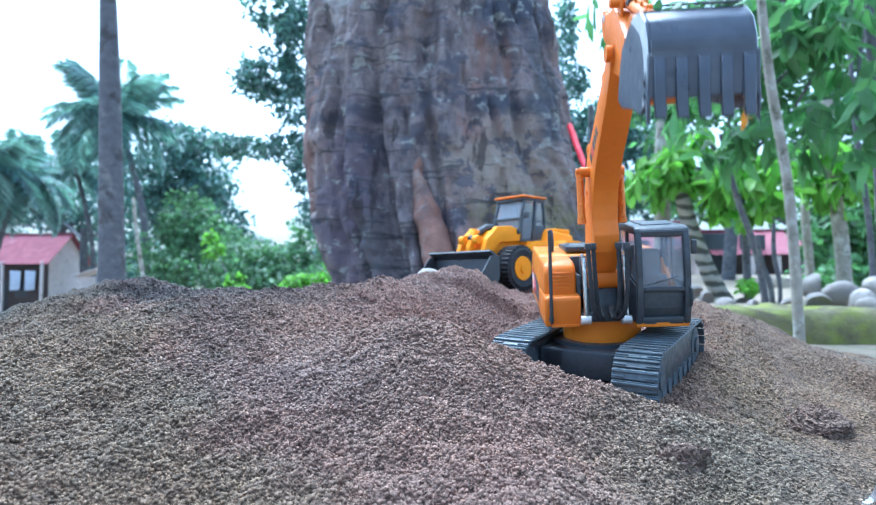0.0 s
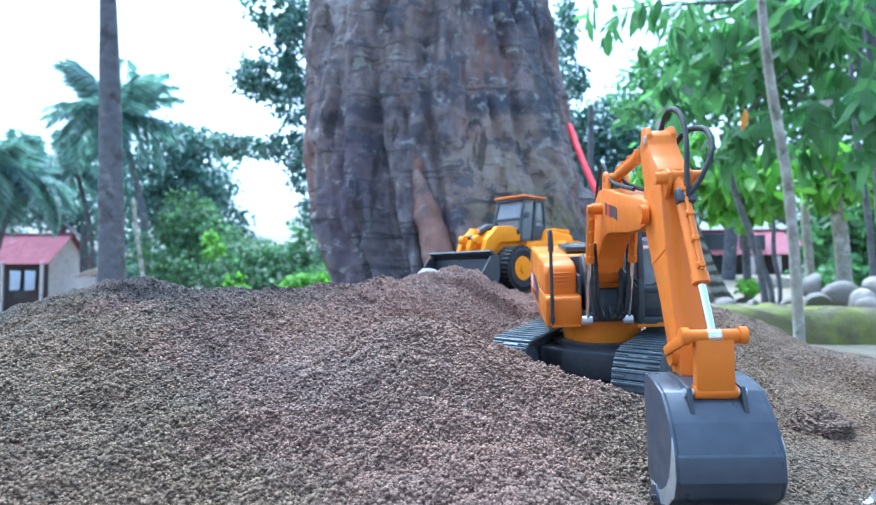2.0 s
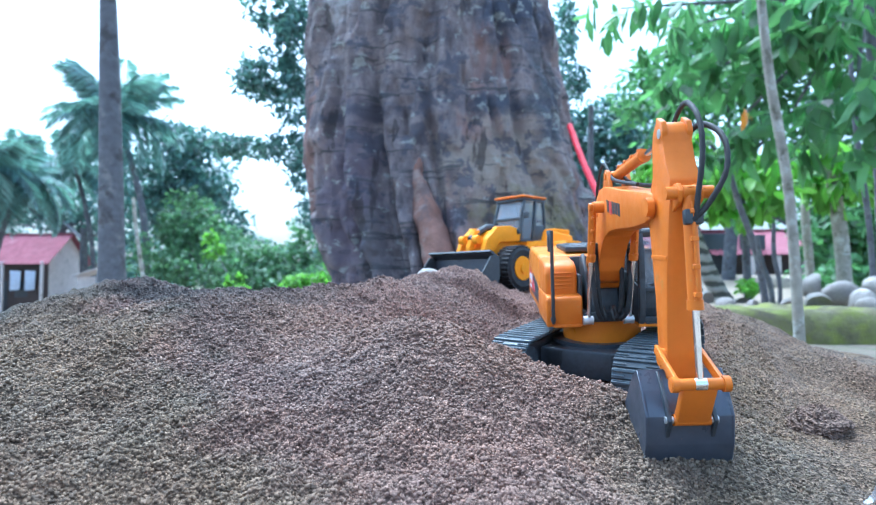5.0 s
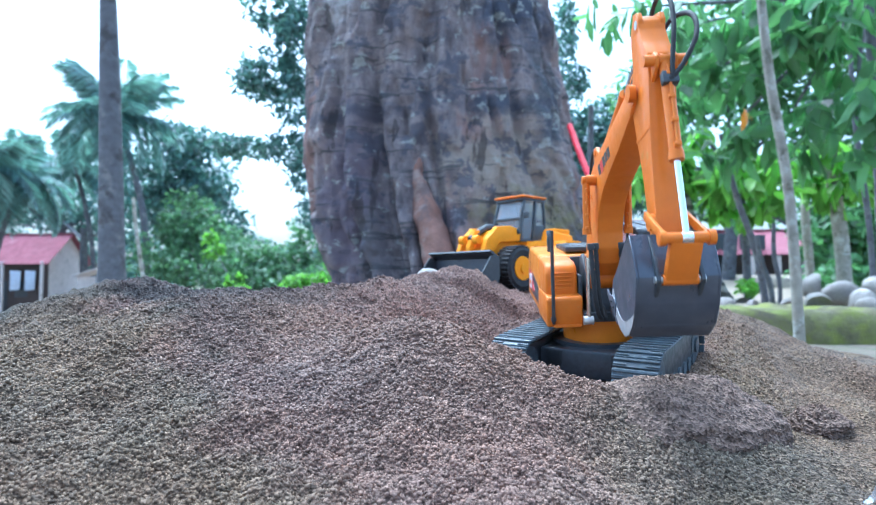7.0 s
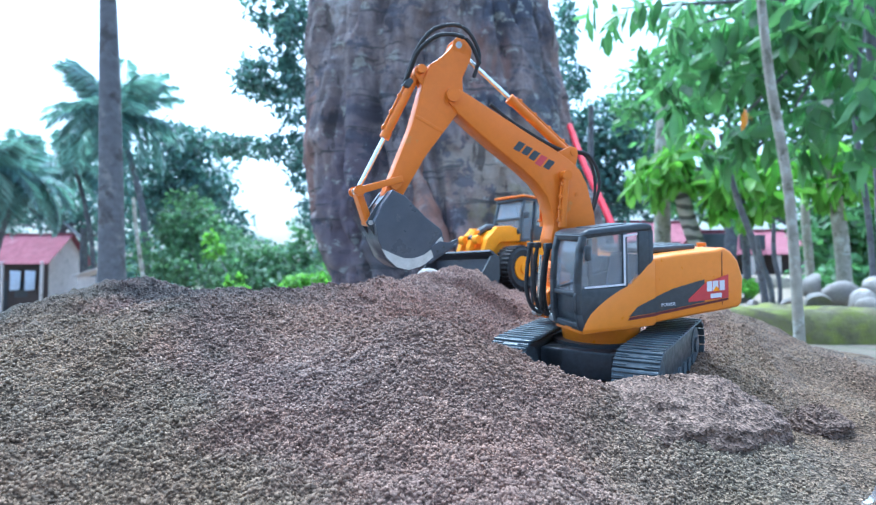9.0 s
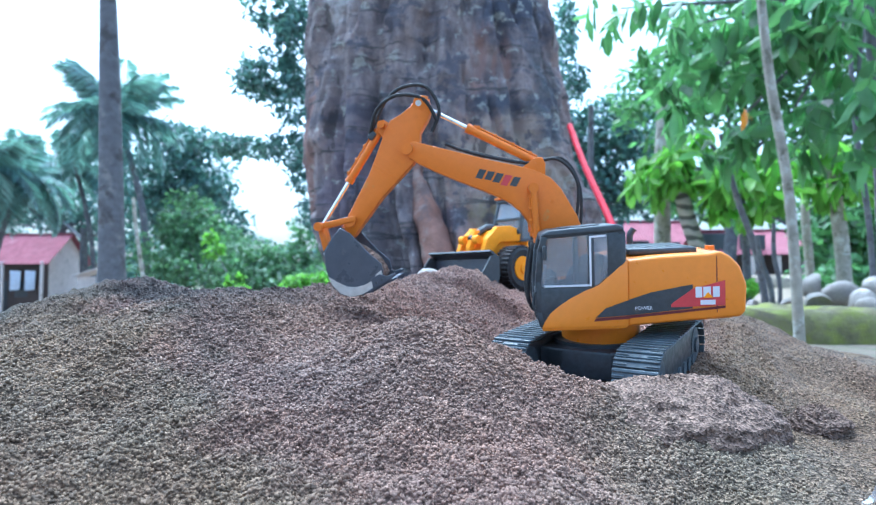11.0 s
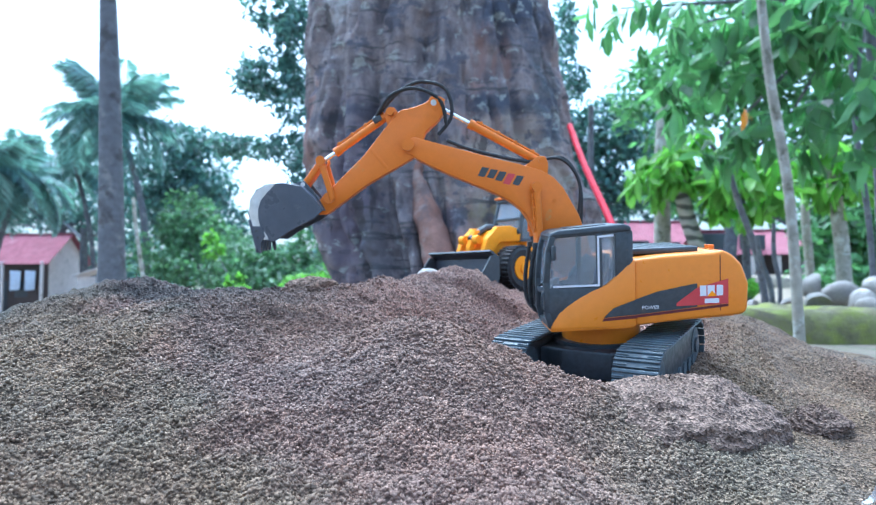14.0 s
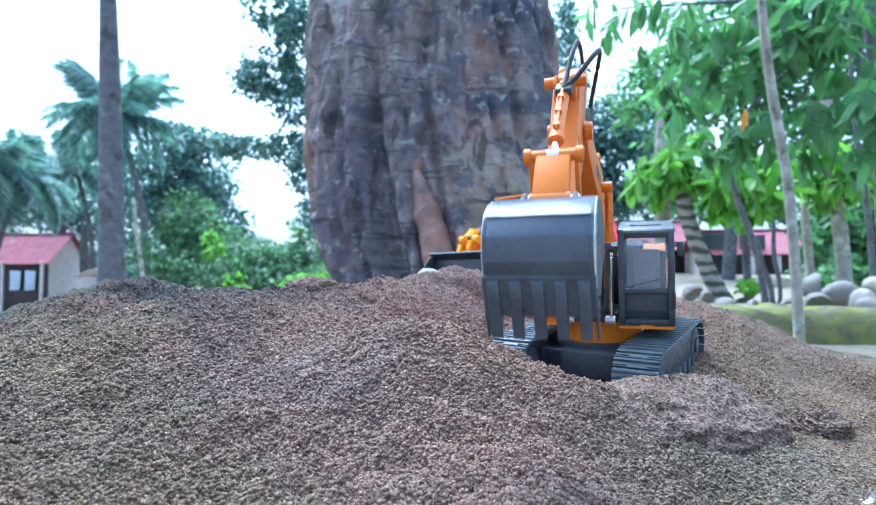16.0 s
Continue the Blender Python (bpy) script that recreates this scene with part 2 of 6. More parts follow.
M = {
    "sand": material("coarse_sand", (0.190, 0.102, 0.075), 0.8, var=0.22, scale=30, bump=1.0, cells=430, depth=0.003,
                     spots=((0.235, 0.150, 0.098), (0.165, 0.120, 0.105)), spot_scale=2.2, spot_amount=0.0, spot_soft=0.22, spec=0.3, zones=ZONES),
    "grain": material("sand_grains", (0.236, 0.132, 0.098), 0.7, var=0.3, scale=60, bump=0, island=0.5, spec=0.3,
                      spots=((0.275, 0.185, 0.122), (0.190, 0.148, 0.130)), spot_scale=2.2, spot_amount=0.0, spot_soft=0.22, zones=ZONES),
    "clod": material("clumped_damp_sand", (0.205, 0.138, 0.104), 0.85, var=0.3, scale=60, bump=0.7, cells=430, depth=0.003, spec=0.3,
                     spots=((0.22, 0.155, 0.112),), spot_scale=90, spot_amount=0.2),
    "ground": material("packed_earth_with_weeds", (0.26, 0.21, 0.155), 0.95, var=0.25, scale=5, bump=0.6, bump_scale=30, depth=0.02,
                       spots=((0.12, 0.15, 0.05),), spot_scale=1.1, spot_amount=0.1),
    "orange": material("orange_paint", (0.66, 0.178, 0.010), 0.42, var=0.05, scale=120, bump=0.04, coat=0.1, spec=0.3,
                       spots=((0.50, 0.24, 0.06),), spot_scale=22, spot_amount=-0.15, depth=0.0004),
    "amber": material("amber_body_plastic", (0.76, 0.238, 0.008), 0.38, var=0.05, scale=120, bump=0.03, coat=0.15,
                      spots=((0.55, 0.30, 0.08),), spot_scale=20, spot_amount=-0.2, depth=0.0004),
    "yellow": material("loader_yellow_plastic", (0.93, 0.335, 0.0), 0.6, var=0.06, scale=100, bump=0.03, depth=0.0004, spec=0.2),
    "black": material("black_plastic", (0.046, 0.053, 0.062), 0.40, var=0.3, scale=150, bump=0.08, spots=((0.10, 0.085, 0.07),),
                      spot_scale=30, spot_amount=-0.1, depth=0.0004),
    "track": material("dusty_track_plastic", (0.085, 0.105, 0.122), 0.42, var=0.35, scale=120, bump=0.15, spots=((0.13, 0.11, 0.09),),
                      spot_scale=45, spot_amount=0.0, depth=0.0005, obj_random=0.25),
    "rubber": material("black_rubber", (0.022, 0.022, 0.024), 0.7, var=0.3, scale=100, bump=0.2, spots=((0.10, 0.085, 0.07),), spot_scale=25,
                       spot_amount=-0.1, depth=0.0006),
    "steel": material("worn_blue_grey_bucket_steel", (0.080, 0.089, 0.115), 0.36, metal=0.25, var=0.2, scale=60, bump=0.1,
                      spots=((0.17, 0.175, 0.19),), spot_scale=24, spot_amount=-0.12, depth=0.0004),
    "scraped": material("bare_scraped_metal", (0.62, 0.62, 0.62), 0.4, metal=0.7, var=0.2, scale=90, bump=0.1, depth=0.0004),
    "chrome": material("chrome_rod", (0.82, 0.82, 0.84), 0.14, metal=1.0, var=0.05, scale=80, bump=0),
    "white": material("white_sticker", (0.75, 0.74, 0.78), 0.4, var=0.05, scale=50, bump=0),
    "red": material("red_sticker", (0.55, 0.05, 0.06), 0.4, var=0.15, scale=60, bump=0),
    "maroon": material("maroon_stripe", (0.12, 0.015, 0.02), 0.4, var=0.1, scale=60, bump=0),
    "redrod": material("red_plastic_tube", (0.75, 0.02, 0.05), 0.4, var=0.1, scale=60, bump=0.03),
    "glass": glass("tinted_cab_glass", (0.90, 0.94, 0.98)),
    "grey": material("grey_machine_parts", (0.22, 0.22, 0.23), 0.5, metal=0.3, var=0.2, scale=60, bump=0.05),
    "bark": bark_material(),
    "palmbark": material("palm_bark", (0.125, 0.125, 0.140), 0.9, var=0.35, scale=12, bump=0.8, bump_scale=18, depth=0.02,
                         spots=((0.22, 0.215, 0.21), (0.055, 0.05, 0.05)), spot_scale=4, spot_amount=0.35),
    "rootbark": material("rusty_root_bark", (0.30, 0.165, 0.125), 0.9, var=0.35, scale=14, bump=0.7, bump_scale=22, depth=0.02,
                         spots=((0.16, 0.12, 0.115), (0.36, 0.27, 0.23)), spot_scale=6, spot_amount=0.3),
    "ringbark": ring_material("ringed_lichen_palm_bark", (0.085, 0.085, 0.07), (0.36, 0.34, 0.30), 2.2),
    "palebark": material("pale_lichen_bark", (0.33, 0.31, 0.26), 0.9, var=0.3, scale=14, bump=0.6, depth=0.012,
                         spots=((0.10, 0.10, 0.06), (0.5, 0.5, 0.46)), spot_scale=5, spot_amount=0.35),
    "leaf": material("broad_green_leaves", (0.145, 0.27, 0.125), 0.45, var=0.3, scale=3, bump=0, island=0.5, trans=0.5),
    "leaf_bright": material("young_bright_leaves", (0.20, 0.37, 0.06), 0.5, var=0.3, scale=3, bump=0, island=0.5, trans=0.5),
    "leaf_mid": material("soft_green_leaves", (0.125, 0.215, 0.12), 0.5, var=0.35, scale=1.5, bump=0, island=0.5, trans=0.4),
    # the blue of distant haze is put into the next two leaf colours
    "leaf_hazed": material("haze_blue_tree_leaves", (0.115, 0.20, 0.205), 0.5, var=0.3, scale=2, bump=0, island=0.6, trans=0.3),
    "frond": material("haze_blue_palm_fronds", (0.19, 0.29, 0.34), 0.4, var=0.3, scale=3, bump=0, island=0.5, trans=0.45),
    "dry": material("dry_brown_leaves", (0.45, 0.18, 0.03), 0.7, var=0.3, scale=5, bump=0, trans=0.3),
    "roof": material("faded_red_iron_roof", (0.31, 0.105, 0.135), 0.7, var=0.25, scale=3, bump=0.05, spots=((0.45, 0.20, 0.23),), spot_scale=1.2, spot_amount=0.0, spec=0.2),
    "plaster": material("weathered_plaster", (0.68, 0.60, 0.58), 0.9, var=0.15, scale=4, bump=0.2, spots=((0.3, 0.26, 0.25),), spot_scale=1.3, spot_amount=0.1),
    "dark_wall": material("dark_brown_wall", (0.07, 0.05, 0.045), 0.8, var=0.3, scale=8, bump=0.2),
    "moss": material("mossy_concrete", (0.18, 0.17, 0.075), 0.95, var=0.35, scale=12, bump=0.8, bump_scale=50, depth=0.012,
                     spots=((0.13, 0.10, 0.07), (0.20, 0.23, 0.03), (0.24, 0.26, 0.05)), spot_scale=2.6, spot_amount=0.5, spot_soft=0.08),
    "husk": material("grey_coconut_husk", (0.33, 0.30, 0.28), 0.9, var=0.3, scale=14, bump=0.6, depth=0.01, spots=((0.16, 0.13, 0.11),), spot_scale=5, spot_amount=0.2, obj_random=0.3),
    "pebble": material("pale_pebble", (0.42, 0.38, 0.34), 0.7, var=0.2, scale=60, bump=0.3, depth=0.001),
    "cloth": material("pale_laundry", (0.55, 0.6, 0.72), 0.9, var=0.2, scale=4, bump=0.1),
    "clear": glass("clear_plastic_film", (0.93, 0.95, 0.97), 0.15),
}


# ---- mesh helpers ----
def finish(name, bm, mat, smooth=40):
    me = bpy.data.meshes.new(name)
    bmesh.ops.recalc_face_normals(bm, faces=bm.faces)
    bm.to_mesh(me)
    bm.free()
    me.materials.append(M[mat])
    if smooth:
        me.polygons.foreach_set("use_smooth", np.ones(len(me.polygons), bool))
        me.set_sharp_from_angle(angle=radians(smooth))
    return me


def part(name, bm, mat, parent, label="", at=None, smooth=40):
    """One mesh object under a thing or under a part; bm may be a finished mesh, shared between alike pieces."""
    ob = new(name, finish(name, bm, mat, smooth) if isinstance(bm, bmesh.types.BMesh) else bm)
    ob.parent = parent
    if at is not None:
        ob.matrix_basis = at
    return tagged(ob, label)


def thing(name, m, label, category, group="", kind=""):
    ob = new(name)
    ob.empty_display_size = 0.05
    ob.matrix_basis = m
    return tagged(ob, label, category, group, kind)


def prism(pts, y0, y1, bevel=0.0015, bm=None, seg=2):
    """A flat outline in x and z, given its thickness along y."""
    b = bmesh.new()
    f = b.faces.new([b.verts.new((p[0], y0, p[1])) for p in pts])
    r = bmesh.ops.extrude_face_region(b, geom=[f])
    bmesh.ops.translate(b, vec=(0, y1 - y0, 0), verts=[v for v in r["geom"] if isinstance(v, bmesh.types.BMVert)])
    if bevel:
        bmesh.ops.bevel(b, geom=list(b.edges), offset=bevel, segments=seg, affect="EDGES", profile=0.5, clamp_overlap=True)
    return merge(bm, b)


def merge(bm, b):
    if bm is None:
        return b
    me = bpy.data.meshes.new("join")
    b.to_mesh(me)
    b.free()
    bm.from_mesh(me)
    bpy.data.meshes.remove(me)
    return bm


def box(x0, x1, y0, y1, z0, z1, bevel=0.0015, bm=None, seg=2):
    return prism([(x0, z0), (x1, z0), (x1, z1), (x0, z1)], y0, y1, bevel, bm, seg)


def rod(p, q, r0, r1=None, seg=14, bm=None):
    """A round bar from p to q."""
    p, q = Vector(p), Vector(q)
    b = bmesh.new()
    turn = (q - p).to_track_quat("Z", "Y").to_matrix().to_4x4()
    bmesh.ops.create_cone(b, cap_ends=True, segments=seg, radius1=r0, radius2=r0 if r1 is None else r1, depth=(q - p).length,
                          matrix=Matrix.Translation((p + q) / 2) @ turn)
    return merge(bm, b)


def tube(points, radii, seg=8, bm=None, ribs=0.0):
    """A bent hose or limb through the points, with rounded bends."""
    pts = [Vector(p) for p in points]
    if not isinstance(radii, (list, tuple)):
        radii = [radii] * len(pts)
    path, rad = [], []
    n = len(pts)
    for i in range(n - 1):
        a, b_, c, d = pts[max(0, i - 1)], pts[i], pts[i + 1], pts[min(n - 1, i + 2)]
        steps = 6
        for s in range(steps + (i == n - 2)):
            t = s / steps
            path.append(0.5 * ((2 * b_) + (c - a) * t + (2 * a - 5 * b_ + 4 * c - d) * t * t + (3 * b_ - a - 3 * c + d) * t ** 3))
            rad.append(radii[i] * (1 - t) + radii[i + 1] * t)
    b = bmesh.new()
    rings, up = [], Vector((0.3, 0.2, 1)).normalized()
    for i, p in enumerate(path):
        d = (path[min(i + 1, len(path) - 1)] - path[max(i - 1, 0)]).normalized()
        sx = d.cross(up)
        if sx.length < 0.05:
            sx = d.cross(Vector((1, 0, 0)))
        sx.normalize()
        sy = d.cross(sx)
        r = rad[i] * (1 + ribs * (i % 2))
        rings.append([b.verts.new(p + r * (math.cos(2 * math.pi * k / seg) * sx + math.sin(2 * math.pi * k / seg) * sy)) for k in range(seg)])
    for r, s in zip(rings, rings[1:]):
        for k in range(seg):
            b.faces.new((r[k], r[(k + 1) % seg], s[(k + 1) % seg], s[k]))
    b.faces.new(rings[0][::-1])
    b.faces.new(rings[-1])
    return merge(bm, b)


def np_mesh(name, verts, faces, mat, smooth=True):
    """A mesh from arrays of places and of triangles or quads."""
    me = bpy.data.meshes.new(name)
    k = faces.shape[1]
    me.vertices.add(len(verts))
    me.vertices.foreach_set("co", np.ascontiguousarray(verts, np.float32).ravel())
    me.loops.add(faces.size)
    me.loops.foreach_set("vertex_index", np.ascontiguousarray(faces, np.int32).ravel())
    me.polygons.add(len(faces))
    me.polygons.foreach_set("loop_start", np.arange(0, faces.size, k, dtype=np.int32))
    me.polygons.foreach_set("use_smooth", np.full(len(faces), smooth))
    me.update(calc_edges=True)
    me.materials.append(M[mat])
    return me


def hash_noise(x, y, seed=0):
    """Smooth value noise on arrays."""
    rng = np.random.RandomState(seed)
    tab = rng.rand(64, 64)
    xi, yi = np.floor(x).astype(int), np.floor(y).astype(int)
    fx, fy = x - xi, y - yi
    fx, fy = fx * fx * (3 - 2 * fx), fy * fy * (3 - 2 * fy)
    g = lambda a, b: tab[a % 64, b % 64]
    return (g(xi, yi) * (1 - fx) * (1 - fy) + g(xi + 1, yi) * fx * (1 - fy) + g(xi, yi + 1) * (1 - fx) * fy + g(xi + 1, yi + 1) * fx * fy) - 0.5


# ---- sand heap: broad pile with mounds and hollows (x, y, spread, height) ----
MOUNDS = [(-0.49, 1.04, 0.04, 0.017), (-0.12, 1.04, 0.035, 0.010), (0.035, 1.14, 0.05, 0.020), (-0.05, 0.64, 0.055, 0.014), (-0.31, 0.60, 0.045, 0.011), (0.10, 0.50, 0.05, 0.008), (-0.35, 1, 0.24, 0.093), (0.25, 1.45, 0.24, 0.072), (0, 0.6, 0.08, 0.047), (0.75, 1.5, 0.11, 0.053), (-0.85, 0.95, 0.16, 0.056),
          (0, 1.2, 0.08, 0.039), (-0.4, 0.75, 0.08, 0.035), (-0.6, 1.05, 0.08, 0.07), (-0.15, 1.5, 0.16, 0.03), (0.5, 1.1, 0.11, 0.036),
          (1.1, 1.9, 0.24, 0.052), (-0.05, 1, 0.06, 0.036), (1.25, 0.8, 0.24, 0.081), (0.15, 0.6, 0.06, 0.022), (0, 1.95, 0.24, 0.042),
          (0.55, 1.35, 0.11, 0.024), (0.1, 1.25, 0.06, 0.022), (-0.55, 0.75, 0.06, 0.015), (-0.3, 0.7, 0.06, 0.016), (0.4, 0.85, 0.06, 0.009),
          (1.25, 0.9, 0.24, 0.089), (0.1, 1.5, 0.06, 0.015), (1, 0.15, 0.24, 0.016)]
HOLLOWS = [(0.205, 0.445, 0.045, -0.034), (-0.61, 1.01, 0.06, -0.026), (-0.285, 1.0, 0.045, -0.024), (0.17, 1.27, 0.04, -0.018), (-0.64, 0.80, 0.11, -0.024), (-0.455, 0.78, 0.085, -0.050), (-0.455, 0.92, 0.07, -0.022), (-0.30, 0.78, 0.10, -0.006), (-0.19, 0.62, 0.06, -0.014), (-0.42, 0.56, 0.05, -0.010), (0.45, 0.6, 0.24, -0.072), (0.1, 0.85, 0.08, -0.041), (-0.1, 0.25, 0.16, -0.057), (-0.5, 1.3, 0.16, -0.059), (0.15, 0.7, 0.06, -0.03),
          (0.6, 0.85, 0.06, -0.037), (0.75, 1.05, 0.08, -0.036), (0.2, 1, 0.08, -0.023), (0.2, 0.4, 0.08, -0.021), (1.05, 1.3, 0.11, -0.039),
          (0.1, 0.5, 0.06, -0.026), (-0.6, 0.6, 0.06, -0.017), (0.7, 0.65, 0.16, -0.017), (-0.2, 0.9, 0.06, -0.009), (-0.3, 0.45, 0.06, -0.016),
          (0.45, 0.7, 0.06, -0.014), (-0.6, 1.2, 0.06, -0.022), (0, 0.1, 0.11, -0.022), (-1, 1.65, 0.24, -0.019), (-0.05, 0.5, 0.06, -0.009),
          (-0.05, 0.9, 0.06, -0.017)]


def sand_height(x, y, fine=True):
    z = 0.36 * np.exp(-((x / 1.25) ** 4 + ((y - 0.85) / 1.2) ** 4))
    for cx, cy, s, h in MOUNDS + HOLLOWS:
        z = z + h * np.exp(-((x - cx) ** 2 + (y - cy) ** 2) / (2 * s * s))
    z = z + 0.013 * hash_noise(x * 14, y * 14, 1) + 0.010 * hash_noise(x * 37, y * 37, 2)
    # rough clods along the crest, soft lumps on the fine sand beside the machine
    soft = lambda v: np.clip(v, 0, 1) ** 2 * (3 - 2 * np.clip(v, 0, 1))
    crest = soft((y - 0.55) / 0.3) * soft((0.05 - x) / 0.2)
    z = z + crest * (0.016 * np.abs(hash_noise(x * 24, y * 24, 6)) + 0.012 * np.abs(hash_noise(x * 52, y * 52, 8)) - 0.006)
    fine_side = soft((x - 0.525 * y + 0.02) / 0.14)
    z = z + fine_side * (0.030 * hash_noise(x * 11 + 3, y * 11, 9) + 0.022 * np.abs(hash_noise(x * 23, y * 23 + 5, 10)) - 0.008)
    # broken ledge in front of the loader
    lip = 1.10 + 0.06 * hash_noise(x * 9, y * 0 + 2.5, 12) + 0.02 * hash_noise(x * 40, y * 0 + 7.5, 13)
    z = z + 0.020 * soft((y - lip) / 0.012) * np.exp(-((x - 0.10) / 0.13) ** 2) * np.exp(-np.clip(y - 1.1, 0, 9) / 0.35)
    if fine:
        z = z + (1 - 0.7 * fine_side) * (0.006 * hash_noise(x * 90, y * 90, 3) + 0.0048 * hash_noise(x * 210, y * 210, 4) + 0.0034 * hash_noise(x * 430, y * 430, 5))
    return z


def sand_heap():
    cols, rows = 760, 560
    a = np.linspace(-1.15, 1.15, cols)
    r = 0.16 * (2.75 / 0.16) ** np.linspace(0, 1, rows)
    rr, aa = np.meshgrid(r, a, indexing="ij")
    x, y = rr * np.sin(aa), rr * np.cos(aa)
    z = np.maximum(sand_height(x, y), -0.02)
    i = (np.arange(rows - 1)[:, None] * cols + np.arange(cols - 1)[None]).ravel()
    me = np_mesh("sand_heap", np.c_[x.ravel(), y.ravel(), z.ravel()], np.c_[i, i + 1, i + cols + 1, i + cols], "sand")
    ob = tagged(new("sand_heap", me), "loose heap of coarse brown sand in the yard", "sand", kind="structure")
    # loose grains on the surface
    rng = np.random.RandomState(7)
    n = 130000
    rr = 0.28 * (1.15 / 0.28) ** rng.rand(n)
    aa = (rng.rand(n) - 0.5) * 1.45
    x, y = rr * np.sin(aa), rr * np.cos(aa)
    # the coarse grains thin out towards the fine sand
    keep = rng.rand(n) > 0.8 * np.clip((x - 0.525 * y + 0.06) / 0.12, 0, 1)
    x, y, rr = x[keep], y[keep], rr[keep]
    n = len(x)
    c = np.c_[x, y, sand_height(x, y) + 0.0001]
    base = np.array([(1, 0, 0), (-1, 0, 0), (0, 1, 0), (0, -1, 0), (0, 0, 0.8), (0, 0, -0.8)])
    q = rng.randn(n, 4)
    q /= np.linalg.norm(q, axis=1)[:, None]
    w, i_, j, k = q.T
    R = np.stack([1 - 2 * (j * j + k * k), 2 * (i_ * j - k * w), 2 * (i_ * k + j * w), 2 * (i_ * j + k * w), 1 - 2 * (i_ * i_ + k * k), 2 * (j * k - i_ * w),
                  2 * (i_ * k - j * w), 2 * (j * k + i_ * w), 1 - 2 * (i_ * i_ + j * j)], 1).reshape(n, 3, 3)
    size = (0.0009 + 0.0016 * rng.rand(n) ** 2) * (0.75 + 0.6 * rr)
    v = c[:, None] + np.einsum("nij,kj->nki", R, base) * size[:, None, None] * (0.75 + 0.5 * rng.rand(n, 6, 1))
    f = (np.arange(n)[:, None, None] * 6 + np.array([(0, 2, 4), (2, 1, 4), (1, 3, 4), (3, 0, 4), (2, 0, 5), (1, 2, 5), (3, 1, 5), (0, 3, 5)])[None]).reshape(-1, 3)
    g = new("sand_grains", np_mesh("sand_grains", v.reshape(-1, 3), f, "grain", smooth=True))
    tagged(g, "loose coarse sand grains on the heap", "sand", kind="stuff")


sand_heap()


def ground_height(x, y):
    s = lambda v: np.clip(v, 0, 1) ** 2 * (3 - 2 * np.clip(v, 0, 1))
    z = -1.7 * s((-x - 2.0) / 8) * s((y - 5) / 14)
    z = z + 0.22 * s((x - 1.6) / 0.8) * s((y - 4.75) / 0.25) + 0.5 * s((x - 1) / 8) * s((y - 6) / 20)
    return z + 0.05 * hash_noise(x * 0.7, y * 0.7, 11) * s((y - 4) / 4)


def ground():
    n = 170
    u = np.linspace(-1, 1, n)
    a = np.sign(u) * (np.abs(u) * 6 + 594 * np.abs(u) ** 7)
    xx, yy = np.meshgrid(a, a + 4, indexing="ij")
    z = ground_height(xx, yy) - 0.03
    i = (np.arange(n - 1)[:, None] * n + np.arange(n - 1)[None]).ravel()
    me = np_mesh("ground", np.c_[xx.ravel(), yy.ravel(), z.ravel()], np.c_[i, i + n, i + n + 1, i + 1], "ground")
    tagged(new("ground", me), "packed earth yard with weeds and grass", "ground", kind="structure")


ground()


# ---- excavator model ----
HEAD = 236.0                      # way in which the tracks point
BASE = Matrix.Translation((0.2242, 0.8351, 0.4041)) @ Matrix.Rotation(math.hypot(0.1108, 0.0398), 4, Vector((0.1108, -0.0398, 0))) @ pose(0, 0, 0, 0, 0, HEAD)
FOOT, L1, L2 = (0.0180, 0.0734), 0.2858, 0.1508
PIN_TOP, LUG, BOLT = (-0.0582, 0.0330), (0.124, 0.081), (0.1143, 0.0467)   # on the stick; on the boom; on the boom
BUCKET_LUG, LEVER_FOOT, LEVER, LINK = (-0.0045, 0.0370), (0.126, 0.004), 0.049, 0.040
CYL_FOOT, CYL_TOP = (0.0794, 0.0036), (-0.0027, 0.0547)



def ring_box(outline, y, t, bm=None):
    """Square bars along a closed outline in x and z."""
    for a, b in zip(outline, outline[1:] + outline[:1]):
        a, b = Vector((a[0], y, a[1])), Vector((b[0], y, b[1]))
        d = (b - a).normalized()
        nrm = Vector((-d.z, 0, d.x)) * t
        a, b = a - d * t * 0.6, b + d * t * 0.6
        bm = prism([((a + nrm).x, (a + nrm).z), ((b + nrm).x, (b + nrm).z), ((b - nrm).x, (b - nrm).z), ((a - nrm).x, (a - nrm).z)], y - t, y + t, t * 0.5, bm)
    return bm


def shoe_mesh():
    bm = box(-0.0061, 0.0061, -0.0264, 0.0264, 0, 0.0026, 0.0006, seg=1)
    bm = box(-0.0050, -0.0012, -0.0264, 0.0264, 0.0026, 0.0052, 0.0008, bm, seg=1)
    bm = box(0.0018, 0.0042, -0.0264, -0.0105, 0.0026, 0.0040, 0.0005, bm, seg=1)
    bm = box(0.0018, 0.0042, 0.0105, 0.0264, 0.0026, 0.0040, 0.0005, bm, seg=1)
    return finish("shoe", bm, "track", 30)


